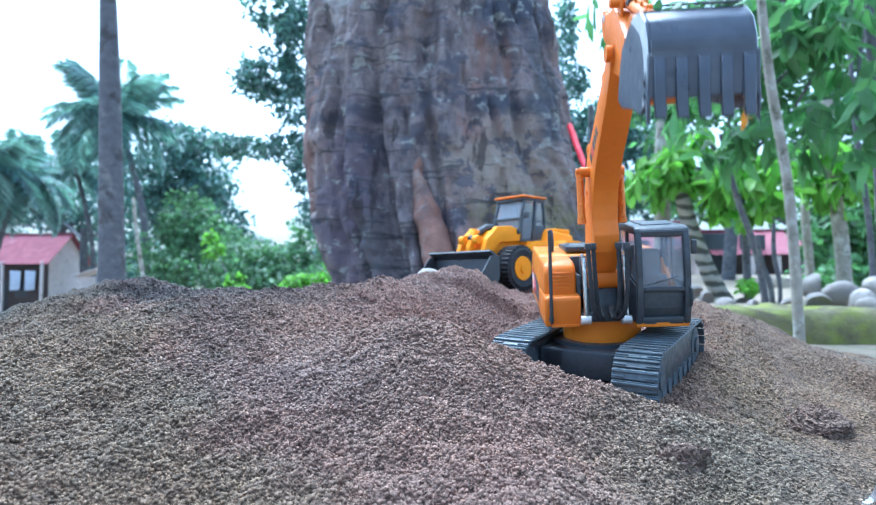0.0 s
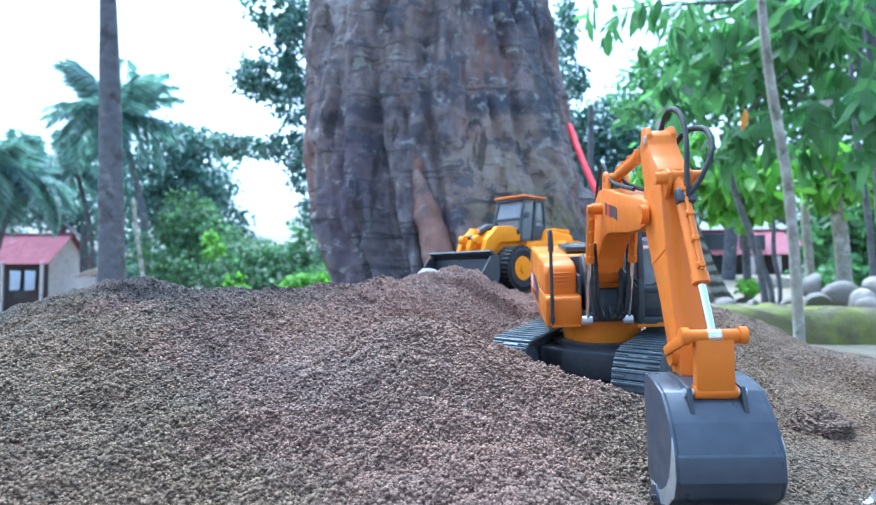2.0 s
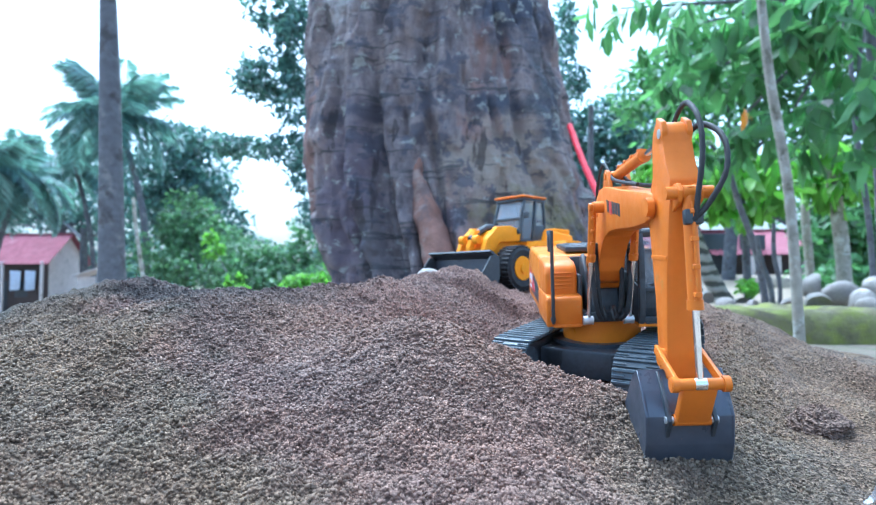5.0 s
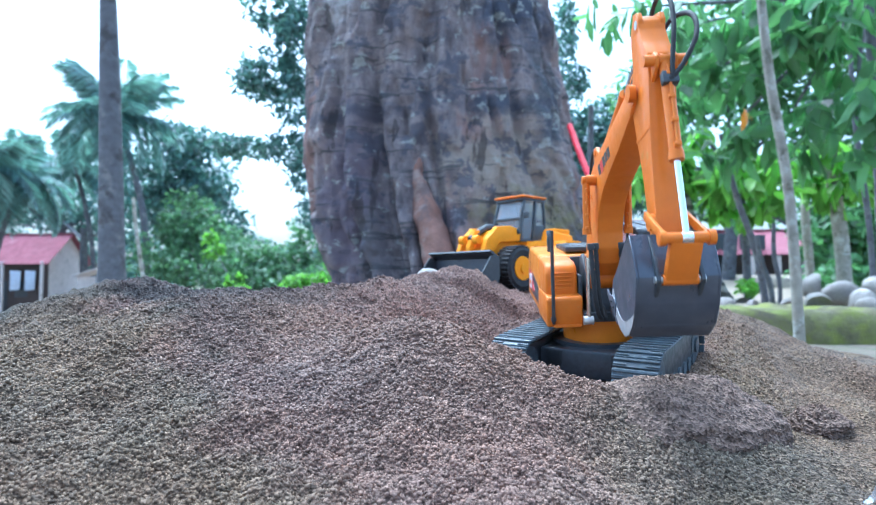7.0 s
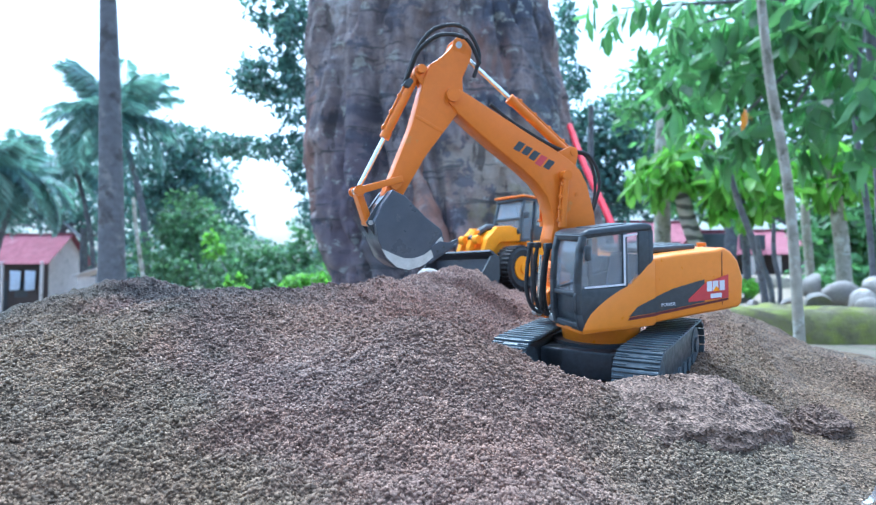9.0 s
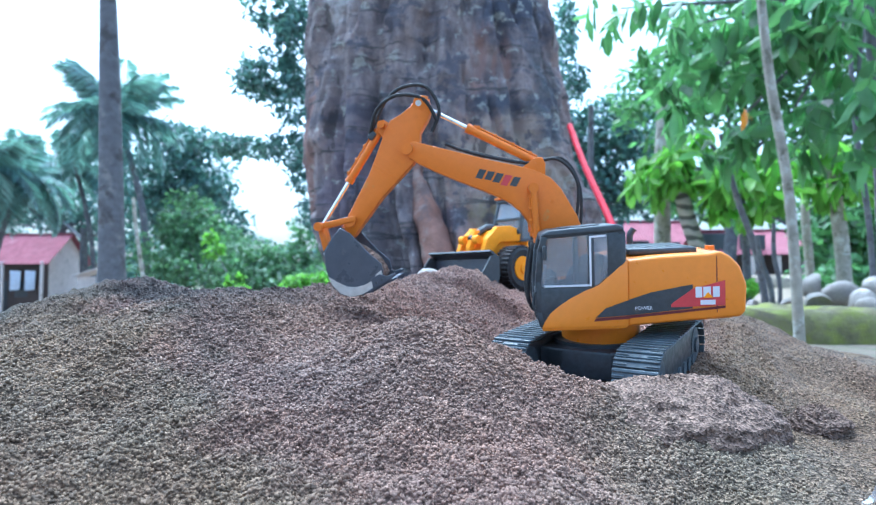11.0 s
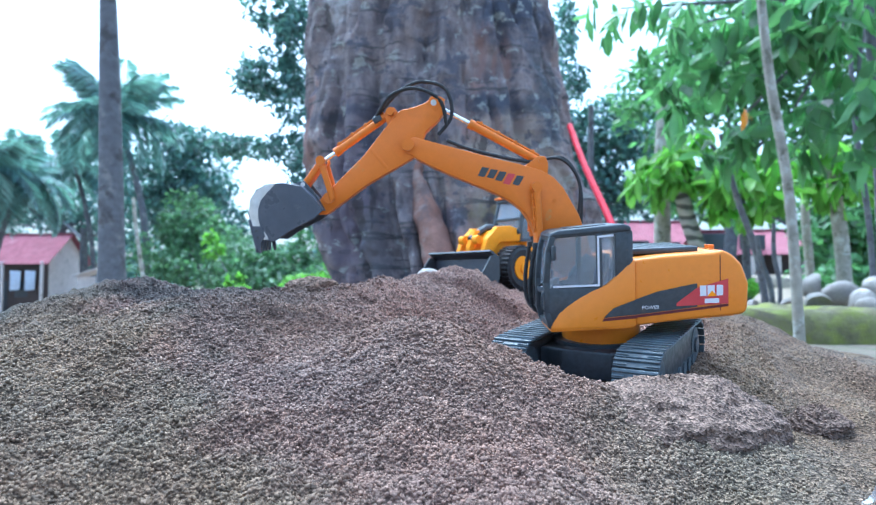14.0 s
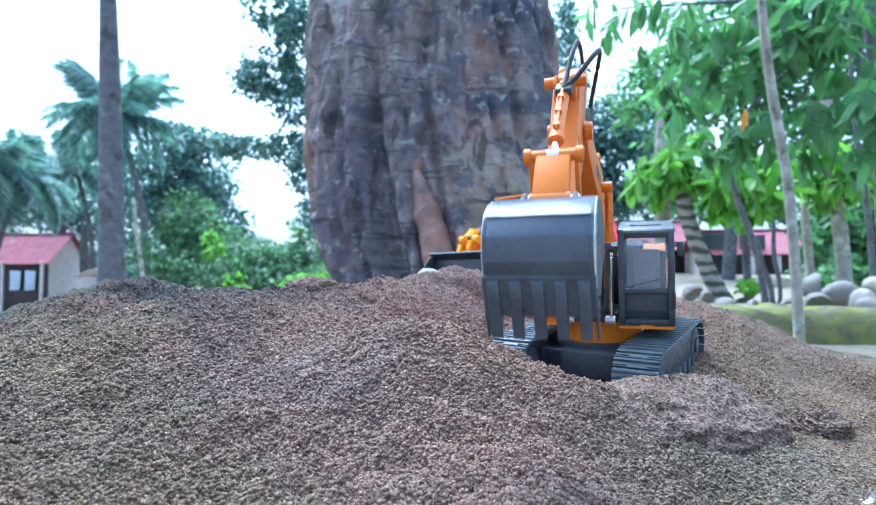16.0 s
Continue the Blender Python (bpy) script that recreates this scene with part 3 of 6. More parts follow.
def track(ex, side, shoe):
    y, half, r, zc = (0.0886 if side > 0 else -0.0764), 0.104, 0.0326, -0.0579
    out = [(half + 0.02, zc - 0.02), (half + 0.026, zc), (half + 0.02, zc + 0.02), (half, zc + 0.027), (-half, zc + 0.027), (-half - 0.02, zc + 0.02), (-half - 0.026, zc),
           (-half - 0.02, zc - 0.02), (-half, zc - 0.027), (half, zc - 0.027)]
    tr = part("track", prism(out, y - 0.019, y + 0.019, 0.002), "black", ex, "black plastic crawler track dusted with sand")
    for i in range(7):
        x = -0.087 + 0.029 * i
        part("road_wheel", rod((x, y - 0.021, zc - 0.018), (x, y + 0.021, zc - 0.018), 0.0095, seg=16), "track", tr)
    for x in (half, -half):
        part("sprocket", rod((x, y - 0.02, zc), (x, y + 0.02, zc), 0.026, seg=12, bm=rod((x, y - 0.023, zc), (x, y + 0.023, zc), 0.011)), "track", tr)
    run, arc = 2 * half, math.pi * r
    total, n = 2 * (run + arc), 48
    for i in range(n):
        s = total * i / n
        if s < run:
            m = pose(half - s, y, zc + r)
        elif s < run + arc:
            a = (s - run) / r
            m = pose(-half - r * math.sin(a), y, zc + r * math.cos(a), 0, -math.degrees(a))
        elif s < 2 * run + arc:
            m = pose(-half + (s - run - arc), y, zc - r, 0, 180)
        else:
            a = (s - 2 * run - arc) / r
            m = pose(half + r * math.sin(a), y, zc - r * math.cos(a), 0, 180 - math.degrees(a))
        part("shoe", shoe, "", tr, at=m)


def excavator():
    ex = thing("excavator", BASE, "orange and black radio-controlled toy excavator standing on sand", "toy excavator")
    shoe = shoe_mesh()
    track(ex, 1, shoe)
    track(ex, -1, shoe)
    bm = box(-0.075, 0.075, -0.056, 0.068, -0.076, -0.038, 0.004)
    for sy in (-1, 1):
        for sx in (-1, 1):
            bm = box(sx * 0.055 - 0.02, sx * 0.055 + 0.02, sy * 0.045 - 0.012 + 0.006, sy * 0.045 + 0.018 + 0.006, -0.064, -0.038, 0.003, bm)
    part("undercarriage_frame", bm, "black", ex, "black undercarriage frame")
    part("slew_ring", rod((0, 0, -0.041), (0, 0, -0.033), 0.062, seg=40), "black", ex)

    # body that turns on the ring
    bm = rod((0, 0, -0.029), (0, 0, 0.001), 0.056, 0.058, 48)
    bm = prism([(0.040, 0.0), (0.040, 0.010), (-0.15, 0.016), (-0.15, 0.010)], -0.088, 0.09, 0.002, bm)
    bm = prism([(0.0955, -0.0015), (0.0955, 0.0062), (-0.02, 0.010), (-0.02, 0.0)], 0.032, 0.0945, 0.0015, bm)
    up = part("upper_body", bm, "amber", ex, "amber plastic revolving upper body")
    hood = [(-0.020, 0.002), (-0.020, 0.088), (-0.06, 0.0915), (-0.122, 0.0935), (-0.134, 0.0965), (-0.146, 0.090), (-0.158, 0.077), (-0.1665, 0.052), (-0.165, 0.018), (-0.159, 0.0115), (-0.10, 0.008)]
    part("engine_hood", prism(hood, -0.092, 0.093, 0.006, seg=4), "amber", up, "amber rounded engine hood and counterweight")
    sweep = [(0.0955, 0.0015), (0.0960, 0.006), (0.0837, 0.0225), (0.071, 0.032), (0.057, 0.0404), (0.036, 0.0505), (0.016, 0.0575), (-0.002, 0.072), (-0.0192, 0.088), (-0.021, 0.088), (-0.021, 0.003)]
    part("side_skirt", prism(sweep, 0.088, 0.0955, 0.0018), "amber", up, "amber swept side skirt under the cab")
    # stickers on both sides
    for s, y0 in ((1, 0.0932), (-1, -0.0922)):
        y1 = y0 + s * 0.0006
        lo, hi = min(y0, y1), max(y0, y1)
        part("decal", prism([(-0.022, 0.037), (-0.05, 0.046), (-0.09, 0.053), (-0.10, 0.0545), (-0.10, 0.024), (-0.022, 0.017)], lo, hi, 0), "black", up, "black swoosh sticker", smooth=0)
        part("stripe", prism([(-0.022, 0.013), (-0.1395, 0.0235), (-0.1395, 0.0265), (-0.022, 0.0165)], lo, hi, 0), "maroon", up, smooth=0)
        part("badge", prism([(-0.0735, 0.030), (-0.10, 0.049), (-0.139, 0.059), (-0.139, 0.027), (-0.0735, 0.026)], lo + s * 0.0007, hi + s * 0.0007, 0), "red", up, "red badge sticker", smooth=0)
        for x, w in ((-0.107, 0.008), (-0.117, 0.009), (-0.128, 0.008)):
            part("badge_mark", box(x - w / 2, x + w / 2, lo + s * 0.0013, hi + s * 0.0013, 0.038, 0.0515, 0), "white", up, smooth=0)
        part("badge_mark", prism([(-0.112, 0.0375), (-0.124, 0.0375), (-0.118, 0.0445)], lo + s * 0.0018, hi + s * 0.0018, 0), "yellow", up, smooth=0)
        part("badge_mark", box(-0.127, -0.109, lo + s * 0.0013, hi + s * 0.0013, 0.0285, 0.0345, 0), "white", up, smooth=0)
    part("decal", prism([(0.022, 0.015), (0.008, 0.027), (-0.0225, 0.0375), (-0.0225, 0.0175)], 0.0957, 0.0962, 0), "black", up, "black swoosh sticker", smooth=0)
    part("stripe", prism([(0.024, 0.0105), (0.021, 0.0142), (-0.0225, 0.0168), (-0.0225, 0.0128)], 0.0957, 0.0962, 0), "maroon", up, smooth=0)
    bm = box(-0.118, -0.030, -0.045, 0.060, 0.091, 0.100, 0.003)
    for i in range(6):
        part("slat", box(-0.110 + 0.013 * i, -0.103 + 0.013 * i, -0.035, 0.050, 0.0995, 0.1006, 0.0004, seg=1), "black", up)
    part("engine_cover", bm, "black", up, "black slatted engine cover")
    for y0, y1 in ((0.0928, 0.0934), (-0.0924, -0.0918)):
        part("seam", box(-0.1300, -0.1290, y0, y1, 0.018, 0.090, 0), "maroon", up, smooth=0)
    part("seam", box(-0.1300, -0.1290, -0.085, 0.085, 0.0952, 0.0958, 0), "maroon", up, smooth=0)
    part("filler_cap", rod((-0.137, 0.05, 0.09), (-0.137, 0.05, 0.1005), 0.006), "orange", up)
    part("exhaust_pipe", tube([(-0.060, -0.066, 0.088), (-0.060, -0.066, 0.112), (-0.066, -0.066, 0.122)], 0.005), "black", up)
    font = bpy.data.curves.new("lettering", "FONT")
    font.body, font.size, font.extrude = "POWER", 0.0062, 0.0002
    ob = new("lettering", font)
    me = bpy.data.meshes.new_from_object(ob.evaluated_get(bpy.context.evaluated_depsgraph_get()))
    bpy.data.objects.remove(ob)
    me.materials.append(M["white"])
    part("lettering", me, "", up, "small white word on black", at=pose(-0.0285, 0.0950, 0.0242, 90, 0, 180))
    # proportions of the revolving body
    for ob in (up, *up.children):
        if ob.name.startswith("lettering"):
            ob.matrix_basis = pose(-0.028, 0.0995, 0.0187, 90, 0, 180)
            continue
        for v in ob.data.vertices:
            x, y, z = v.co
            v.co = (x * (0.888 if x > 0 else 0.98), y * (1.031 if y > 0 else 0.8455), z * (0.9627 if z > 0 else 1.0187) - 0.0045)

    # right-hand tank block: low step in front, louvred block behind it
    bm = prism([(0.0600, -0.0080), (0.0610, 0.028), (0.0570, 0.0325), (0.040, 0.034), (-0.03, 0.034), (-0.03, -0.004)], -0.0785, -0.0315, 0.0035, seg=3)
    bm = prism([(0.0460, 0.028), (0.0450, 0.062), (0.0390, 0.0715), (0.0250, 0.0765), (-0.03, 0.0800), (-0.03, 0.028)], -0.0770, -0.0350, 0.0050, bm, seg=3)
    tank = part("tank_box", bm, "orange", up, "orange stepped tank box")
    for i in range(5):
        part("louvre", box(0.0448, 0.0464, -0.067, -0.043, 0.040 + 0.0050 * i, 0.0422 + 0.0050 * i, 0.0006, seg=1), "orange", tank)
    part("step_lip", box(0.058, 0.0625, -0.070, -0.034, -0.0085, -0.0045, 0.001), "orange", tank)
    part("grab_rail", tube([(0.0610, -0.0700, -0.002), (0.0645, -0.0705, 0.004), (0.0645, -0.0705, 0.045), (0.0640, -0.0705, 0.085), (0.0630, -0.0700, 0.119)], 0.0023), "black", up)
    part("rail_foot", box(0.058, 0.066, -0.0735, -0.0675, 0.000, 0.006, 0.001), "black", up)
    # boom bracket between tank and cab
    bm = box(-0.03, 0.064, -0.0315, 0.030, -0.002, 0.010, 0.001)
    bm = box(-0.028, -0.012, -0.034, 0.030, 0.008, 0.078, 0.001, bm)
    bm = prism([(0.030, 0.008), (0.056, 0.008), (0.046, 0.040), (0.030, 0.046)], -0.020, 0.018, 0.002, bm)
    for y in (-0.0225, 0.0205):
        bm = prism([(0.000, 0.008), (0.060, 0.008), (0.042, 0.062), (0.020, 0.085), (0.006, 0.078)], y - 0.0022, y + 0.0022, 0.0008, bm)
    part("boom_seat", bm, "black", up, "black boom bracket")
    part("boom_heel", rod((0.040, -0.0200, 0.052), (0.040, 0.0180, 0.052), 0.0135, seg=24), "orange", up, "orange tube at the foot of the boom")
    part("side_vent", box(0.000, 0.046, -0.0345, -0.0290, 0.008, 0.058, 0.0015), "black", up)
    for y in (-0.0288, 0.0217):
        part("cylinder_mount", rod((0.0794, y - 0.0062, 0.0036), (0.0794, y + 0.0062, 0.0036), 0.0056), "scraped", up)
        part("mount_bracket", prism([(0.050, -0.003), (0.0815, -0.003), (0.0840, 0.0035), (0.079, 0.0075), (0.050, 0.006)], y - 0.0035, y + 0.0035, 0.001), "orange", up)
    for y, k in ((-0.0240, 1.0), (-0.0170, 0.92), (0.0120, 0.92), (0.0195, 1.0)):
        part("hose", tube([(0.088 * k, y * 1.08, 0.098), (0.094 * k, y * 1.06, 0.070), (0.097 * k, y * 0.98, 0.036), (0.092 * k, y * 0.75, 0.012), (0.078, y * 0.42, 0.006), (0.062, y * 0.40, 0.018)], 0.0027, 10, ribs=0.14), "rubber", up, "black ribbed hydraulic hose")
        part("hose_clamp", box(0.088 * k - 0.004, 0.088 * k + 0.004, y * 1.08 - 0.0038, y * 1.08 + 0.0038, 0.094, 0.102, 0.001), "black", up)

    # cab
    CY0, CY1 = 0.0326, 0.0984
    side = [(0.0845, 0.0020), (0.0885, 0.0180), (0.0885, 0.0560), (0.0850, 0.0940), (0.0790, 0.1140), (-0.0105, 0.1190), (-0.0150, 0.1140), (-0.0150, 0.0020)]
    cab = part("cab", box(-0.015, 0.083, CY0 + 0.003, CY1 - 0.003, 0.0015, 0.0060, 0.001), "black", up, "black cab with tinted windows")
    for y in (CY1 - 0.0040, CY0 + 0.0040):
        part("side_frame", ring_box(side, y, 0.0040), "black", up, "black cab side frame")
    for x, z, w in ((0.0840, 0.0035, 0.0035), (0.0870, 0.0420, 0.0030), (0.0795, 0.1115, 0.0045), (-0.0105, 0.1180, 0.0035), (-0.0150, 0.0020, 0.0030)):
        part("cross_bar", box(x - 0.0036, x + 0.0036, CY0 + 0.003, CY1 - 0.003, z - w, z + w, 0.0012), "black", up)
    roof = prism([(0.0850, 0.1120), (0.0810, 0.1175), (0.0740, 0.1205), (-0.0080, 0.1255), (-0.0170, 0.1220), (-0.0170, 0.1160)], CY0 - 0.0012, CY1 + 0.0012, 0.0030, seg=3)
    part("cab_roof", roof, "black", up, "black rounded cab roof")
    part("roof_hatch", prism([(0.060, 0.1200), (0.060, 0.1228), (0.010, 0.1258), (0.010, 0.1230)], CY0 + 0.014, CY1 - 0.014, 0.0012), "black", up)
    part("front_panel", prism([(0.0820, 0.006), (0.0855, 0.018), (0.0858, 0.040), (0.0830, 0.040), (0.0800, 0.006)], CY0 + 0.005, CY1 - 0.005, 0.0004), "black", up, "inset lower front panel")
    part("door_panel", prism([(0.0865, 0.012), (0.0880, 0.024), (0.0880, 0.0485), (-0.0150, 0.0485), (-0.0150, 0.002), (0.0830, 0.002)], CY1 - 0.0030, CY1 - 0.0004, 0.0006), "black", up)
    part("inner_panel", prism([(0.0830, 0.002), (0.0880, 0.024), (0.0880, 0.044), (-0.0150, 0.066), (-0.0150, 0.002)], CY0 + 0.0004, CY0 + 0.0030, 0.0006), "black", up)
    part("pillar", box(0.0195, 0.0265, CY1 - 0.0044, CY1 - 0.0002, 0.045, 0.116, 0.001), "black", up)
    part("pillar", box(-0.0165, 0.0030, CY1 - 0.0052, CY1 - 0.0006, 0.045, 0.118, 0.001), "black", up)
    part("pillar", box(0.0300, 0.0370, CY0 + 0.0002, CY0 + 0.0044, 0.045, 0.116, 0.001), "black", up)
    part("rear_panel", box(-0.0165, -0.0145, CY0 + 0.002, CY1 - 0.002, 0.002, 0.084, 0.0005), "black", up)
    part("front_window", prism([(0.0872, 0.0450), (0.0862, 0.0600), (0.0832, 0.0930), (0.0785, 0.1080), (0.0773, 0.1080), (0.0820, 0.0930), (0.0850, 0.0600), (0.0860, 0.0450)], CY0 + 0.0072, CY1 - 0.0072, 0), "glass", up, "tinted windscreen", smooth=0)
    part("side_window", prism([(0.0850, 0.0490), (0.0845, 0.0600), (0.0815, 0.0930), (0.0760, 0.1105), (0.0265, 0.1135), (0.0265, 0.0490)], CY1 - 0.0032, CY1 - 0.0022, 0), "glass", up, "tinted side window", smooth=0)
    part("side_window", prism([(0.0195, 0.0490), (0.0195, 0.1140), (0.0030, 0.1150), (0.0030, 0.0530)], CY1 - 0.0032, CY1 - 0.0022, 0), "glass", up, "tinted side window", smooth=0)
    part("side_window", prism([(0.0850, 0.0490), (0.0845, 0.0600), (0.0815, 0.0930), (0.0760, 0.1105), (-0.0120, 0.1150), (-0.0120, 0.0690)], CY0 + 0.0022, CY0 + 0.0032, 0), "glass", up, "tinted side window", smooth=0)
    trim = box(0.0232, 0.0810, CY1 - 0.0002, CY1 + 0.0006, 0.0496, 0.0520, 0)
    trim = box(0.0232, 0.0257, CY1, CY1 + 0.0008, 0.0520, 0.1115, 0, trim)
    trim = prism([(0.0232, 0.1095), (0.0257, 0.1095), (0.0257, 0.1118), (0.0055, 0.1130), (0.0055, 0.1107)], CY1 + 0.0002, CY1 + 0.0010, 0, trim)
    part("window_trim", trim, "white", up, "pale window trim line", smooth=0)
    bm = box(0.016, 0.052, 0.050, 0.082, 0.024, 0.042, 0.004)
    bm = prism([(0.010, 0.040), (0.022, 0.040), (0.012, 0.088), (0.004, 0.088)], 0.050, 0.082, 0.003, bm)
    part("driver_seat", bm, "grey", up, "grey driver seat")
    part("console", prism([(0.070, 0.030), (0.080, 0.030), (0.078, 0.056), (0.067, 0.060)], 0.058, 0.074, 0.002), "grey", up)
    part("floor_mat", box(0.012, 0.080, CY0 + 0.006, CY1 - 0.006, 0.020, 0.024, 0.001), "grey", up)
    part("mirror", box(0.078, 0.083, CY1 + 0.003, CY1 + 0.010, 0.084, 0.102, 0.0015), "black", up)
    part("mirror_arm", rod((0.079, CY1 - 0.002, 0.098), (0.0805, CY1 + 0.006, 0.096), 0.0012, seg=8), "black", up)
    part("mirror", box(0.079, 0.083, CY0 - 0.006, CY0 - 0.001, 0.080, 0.098, 0.0015), "black", up)
    part("grab_handle", tube([(0.0900, CY1 - 0.003, 0.020), (0.0950, CY1 - 0.001, 0.024), (0.0950, CY1 - 0.001, 0.040), (0.0900, CY1 - 0.003, 0.046)], 0.0013), "black", up)
    part("wiper", rod((0.0880, 0.046, 0.0475), (0.0870, 0.082, 0.0570), 0.0008, seg=6), "black", up)
    for y0, y1 in ((0.0415, 0.0570), (0.0735, 0.0900)):
        part("step_slot", box(0.0846, 0.0853, y0, y1, -0.0020, 0.0000, 0), "black", up, smooth=0)

    # boom
    top = [(0.289, 0.002), (0.285, 0.013), (0.268, 0.0190), (0.2333, 0.0305), (0.1825, 0.0475), (0.145, 0.0615), (0.1206, 0.0690), (0.1, 0.0715), (0.08, 0.0665), (0.0421, 0.0470), (0.015, 0.026), (-0.012, 0.004)]
    low = [(-0.010, -0.022), (0.01, -0.034), (0.045, -0.034), (0.064, -0.024), (0.0745, -0.008), (0.09, 0.003), (0.108, 0.0105), (0.131, 0.0125), (0.16, 0.0085), (0.2122, -0.002), (0.24, -0.0065), (0.2646, -0.0095), (0.281, -0.0085)]
    bm = prism(top + low, -0.019, 0.019, 0.0022)
    for s in (-1, 1):
        bm = rod((L1, s * 0.017, 0), (L1, s * 0.0245, 0), 0.0085, seg=18, bm=bm)
        bm = rod((BOLT[0] / 1.02, s * 0.018, BOLT[1]), (BOLT[0] / 1.02, s * 0.0335, BOLT[1]), 0.0068, seg=18, bm=bm)
        bm = rod((0.081, s * 0.019, 0.045), (0.081, s * 0.0203, 0.045), 0.003, seg=10, bm=bm)
        bm = prism([(0.106, 0.068), (0.140, 0.060), (0.132, 0.084), (0.124, 0.089), (0.116, 0.084)], s * 0.013 - 0.0028, s * 0.013 + 0.0028, 0.001, bm)
    bm = rod((LUG[0], -0.017, LUG[1]), (LUG[0], 0.017, LUG[1]), 0.0046, bm=bm)
    boom = part("boom", bm, "orange", ex, "orange bent lifting boom")
    for s in (-1, 1):
        for i, (c, h) in enumerate((("black", 0.014), ("black", 0.013), ("black", 0.014), ("red", 0.016), ("black", 0.014))):
            x = 0.132 + 0.0112 * (4 - i)
            d = 0.0500 - 0.36 * (x - 0.132)
            part("name_mark", prism([(x, d - h), (x + 0.0085, d - h - 0.0035), (x + 0.0098, d - 0.004), (x + 0.001, d)], s * 0.0193 - 0.0002, s * 0.0193 + 0.0002, 0), c, boom, smooth=0)
    part("hose", tube([(0.04, 0.008, 0.044), (0.066, 0.010, 0.086), (0.105, 0.010, 0.098), (0.140, 0.009, 0.070), (0.205, 0.009, 0.044), (0.245, 0.012, 0.034)], 0.0022), "rubber", boom, "black hydraulic hose")
    part("hose", tube([(0.025, -0.008, 0.034), (0.058, -0.010, 0.084), (0.10, -0.010, 0.104), (0.140, -0.010, 0.072), (0.23, -0.010, 0.038)], 0.0022), "rubber", boom, "black hydraulic hose")

    # stick
    out = [(-0.071, 0.025), (-0.066, 0.0365), (-0.058, 0.0400), (-0.049, 0.0390), (-0.0325, 0.0425), (-0.015, 0.0495), (0.002, 0.0455), (0.03, 0.0355), (0.06, 0.0255), (0.119, 0.0130), (0.142, 0.0085),
           (0.152, 0.002), (0.150, -0.008), (0.141, -0.0130), (0.076, -0.0095), (0.0125, -0.0135), (0.0, -0.0140), (-0.012, -0.0065), (-0.0278, 0.006), (-0.05, 0.0095), (-0.063, 0.014)]
    bm = prism(out, -0.0155, 0.0155, 0.002)
    stick = part("stick", bm, "orange", ex, "orange dipper stick")
    part("weld_rib", prism([(0.044, 0.0290), (0.048, 0.0280), (0.043, -0.0110), (0.039, -0.0112)], -0.0161, 0.0161, 0.0005), "orange", stick)
    part("lever_boss", rod((LEVER_FOOT[0], -0.0215, LEVER_FOOT[1]), (LEVER_FOOT[0], 0.0215, LEVER_FOOT[1]), 0.0075, seg=16), "orange", stick)
    part("bucket_boss", rod((0.1454, -0.019, 0), (0.1454, 0.019, 0), 0.0060, seg=16), "orange", stick)
    part("boom_boss", rod((0, -0.0195, 0), (0, 0.0195, 0), 0.0090, seg=18), "orange", stick)
    part("cylinder_bar", rod((CYL_TOP[0], -0.023, CYL_TOP[1]), (CYL_TOP[0], 0.023, CYL_TOP[1]), 0.0052, seg=14), "orange", stick)
    for s in (-1, 1):
        part("cylinder_lug", prism([(-0.012, 0.042), (0.012, 0.038), (0.005, 0.058), (-0.003, 0.062), (-0.010, 0.058)], s * 0.0100 - 0.0022, s * 0.0100 + 0.0022, 0.001), "orange", stick)
        part("top_lug", prism([(-0.074, 0.028), (-0.067, 0.040), (-0.058, 0.0415), (-0.048, 0.036), (-0.054, 0.02)], s * 0.0128 - 0.0030, s * 0.0128 + 0.0030, 0.001), "orange", stick)
    part("pin", rod((PIN_TOP[0], -0.0165, PIN_TOP[1]), (PIN_TOP[0], 0.0165, PIN_TOP[1]), 0.0042), "scraped", stick)
    part("hose", tube([(0.020, 0.002, 0.060), (0.000, 0.004, 0.066), (-0.030, 0.008, 0.072), (-0.060, 0.010, 0.066), (-0.082, 0.010, 0.040), (-0.070, 0.010, 0.006), (-0.040, 0.010, -0.006)], 0.0024, 10, ribs=0.14), "rubber", stick, "black ribbed hydraulic hose")
    part("hose", tube([(0.020, -0.001, 0.060), (0.008, 0.014, 0.064), (-0.016, 0.030, 0.070), (-0.046, 0.035, 0.060), (-0.066, 0.028, 0.030), (-0.056, 0.018, -0.002)], 0.0024, 10, ribs=0.14), "rubber", stick, "black ribbed hydraulic hose")
    part("hose_clip", box(0.011, 0.023, -0.008, 0.010, 0.053, 0.062, 0.002), "black", stick)

    # bucket
    W = 0.0345
    outer = [(-0.006, -0.008), (-0.007, 0.012), (-0.004, 0.034), (0.012, 0.052), (0.030, 0.064), (0.047, 0.0670), (0.061, 0.0625), (0.072, 0.051), (0.079, 0.038), (0.0845, 0.022)]
    inner = [(x * 0.95 + 0.0015, z * 0.93 - 0.0005) for x, z in outer][::-1]
    shell = prism(outer + inner, -W, W, 0.0005, seg=1)
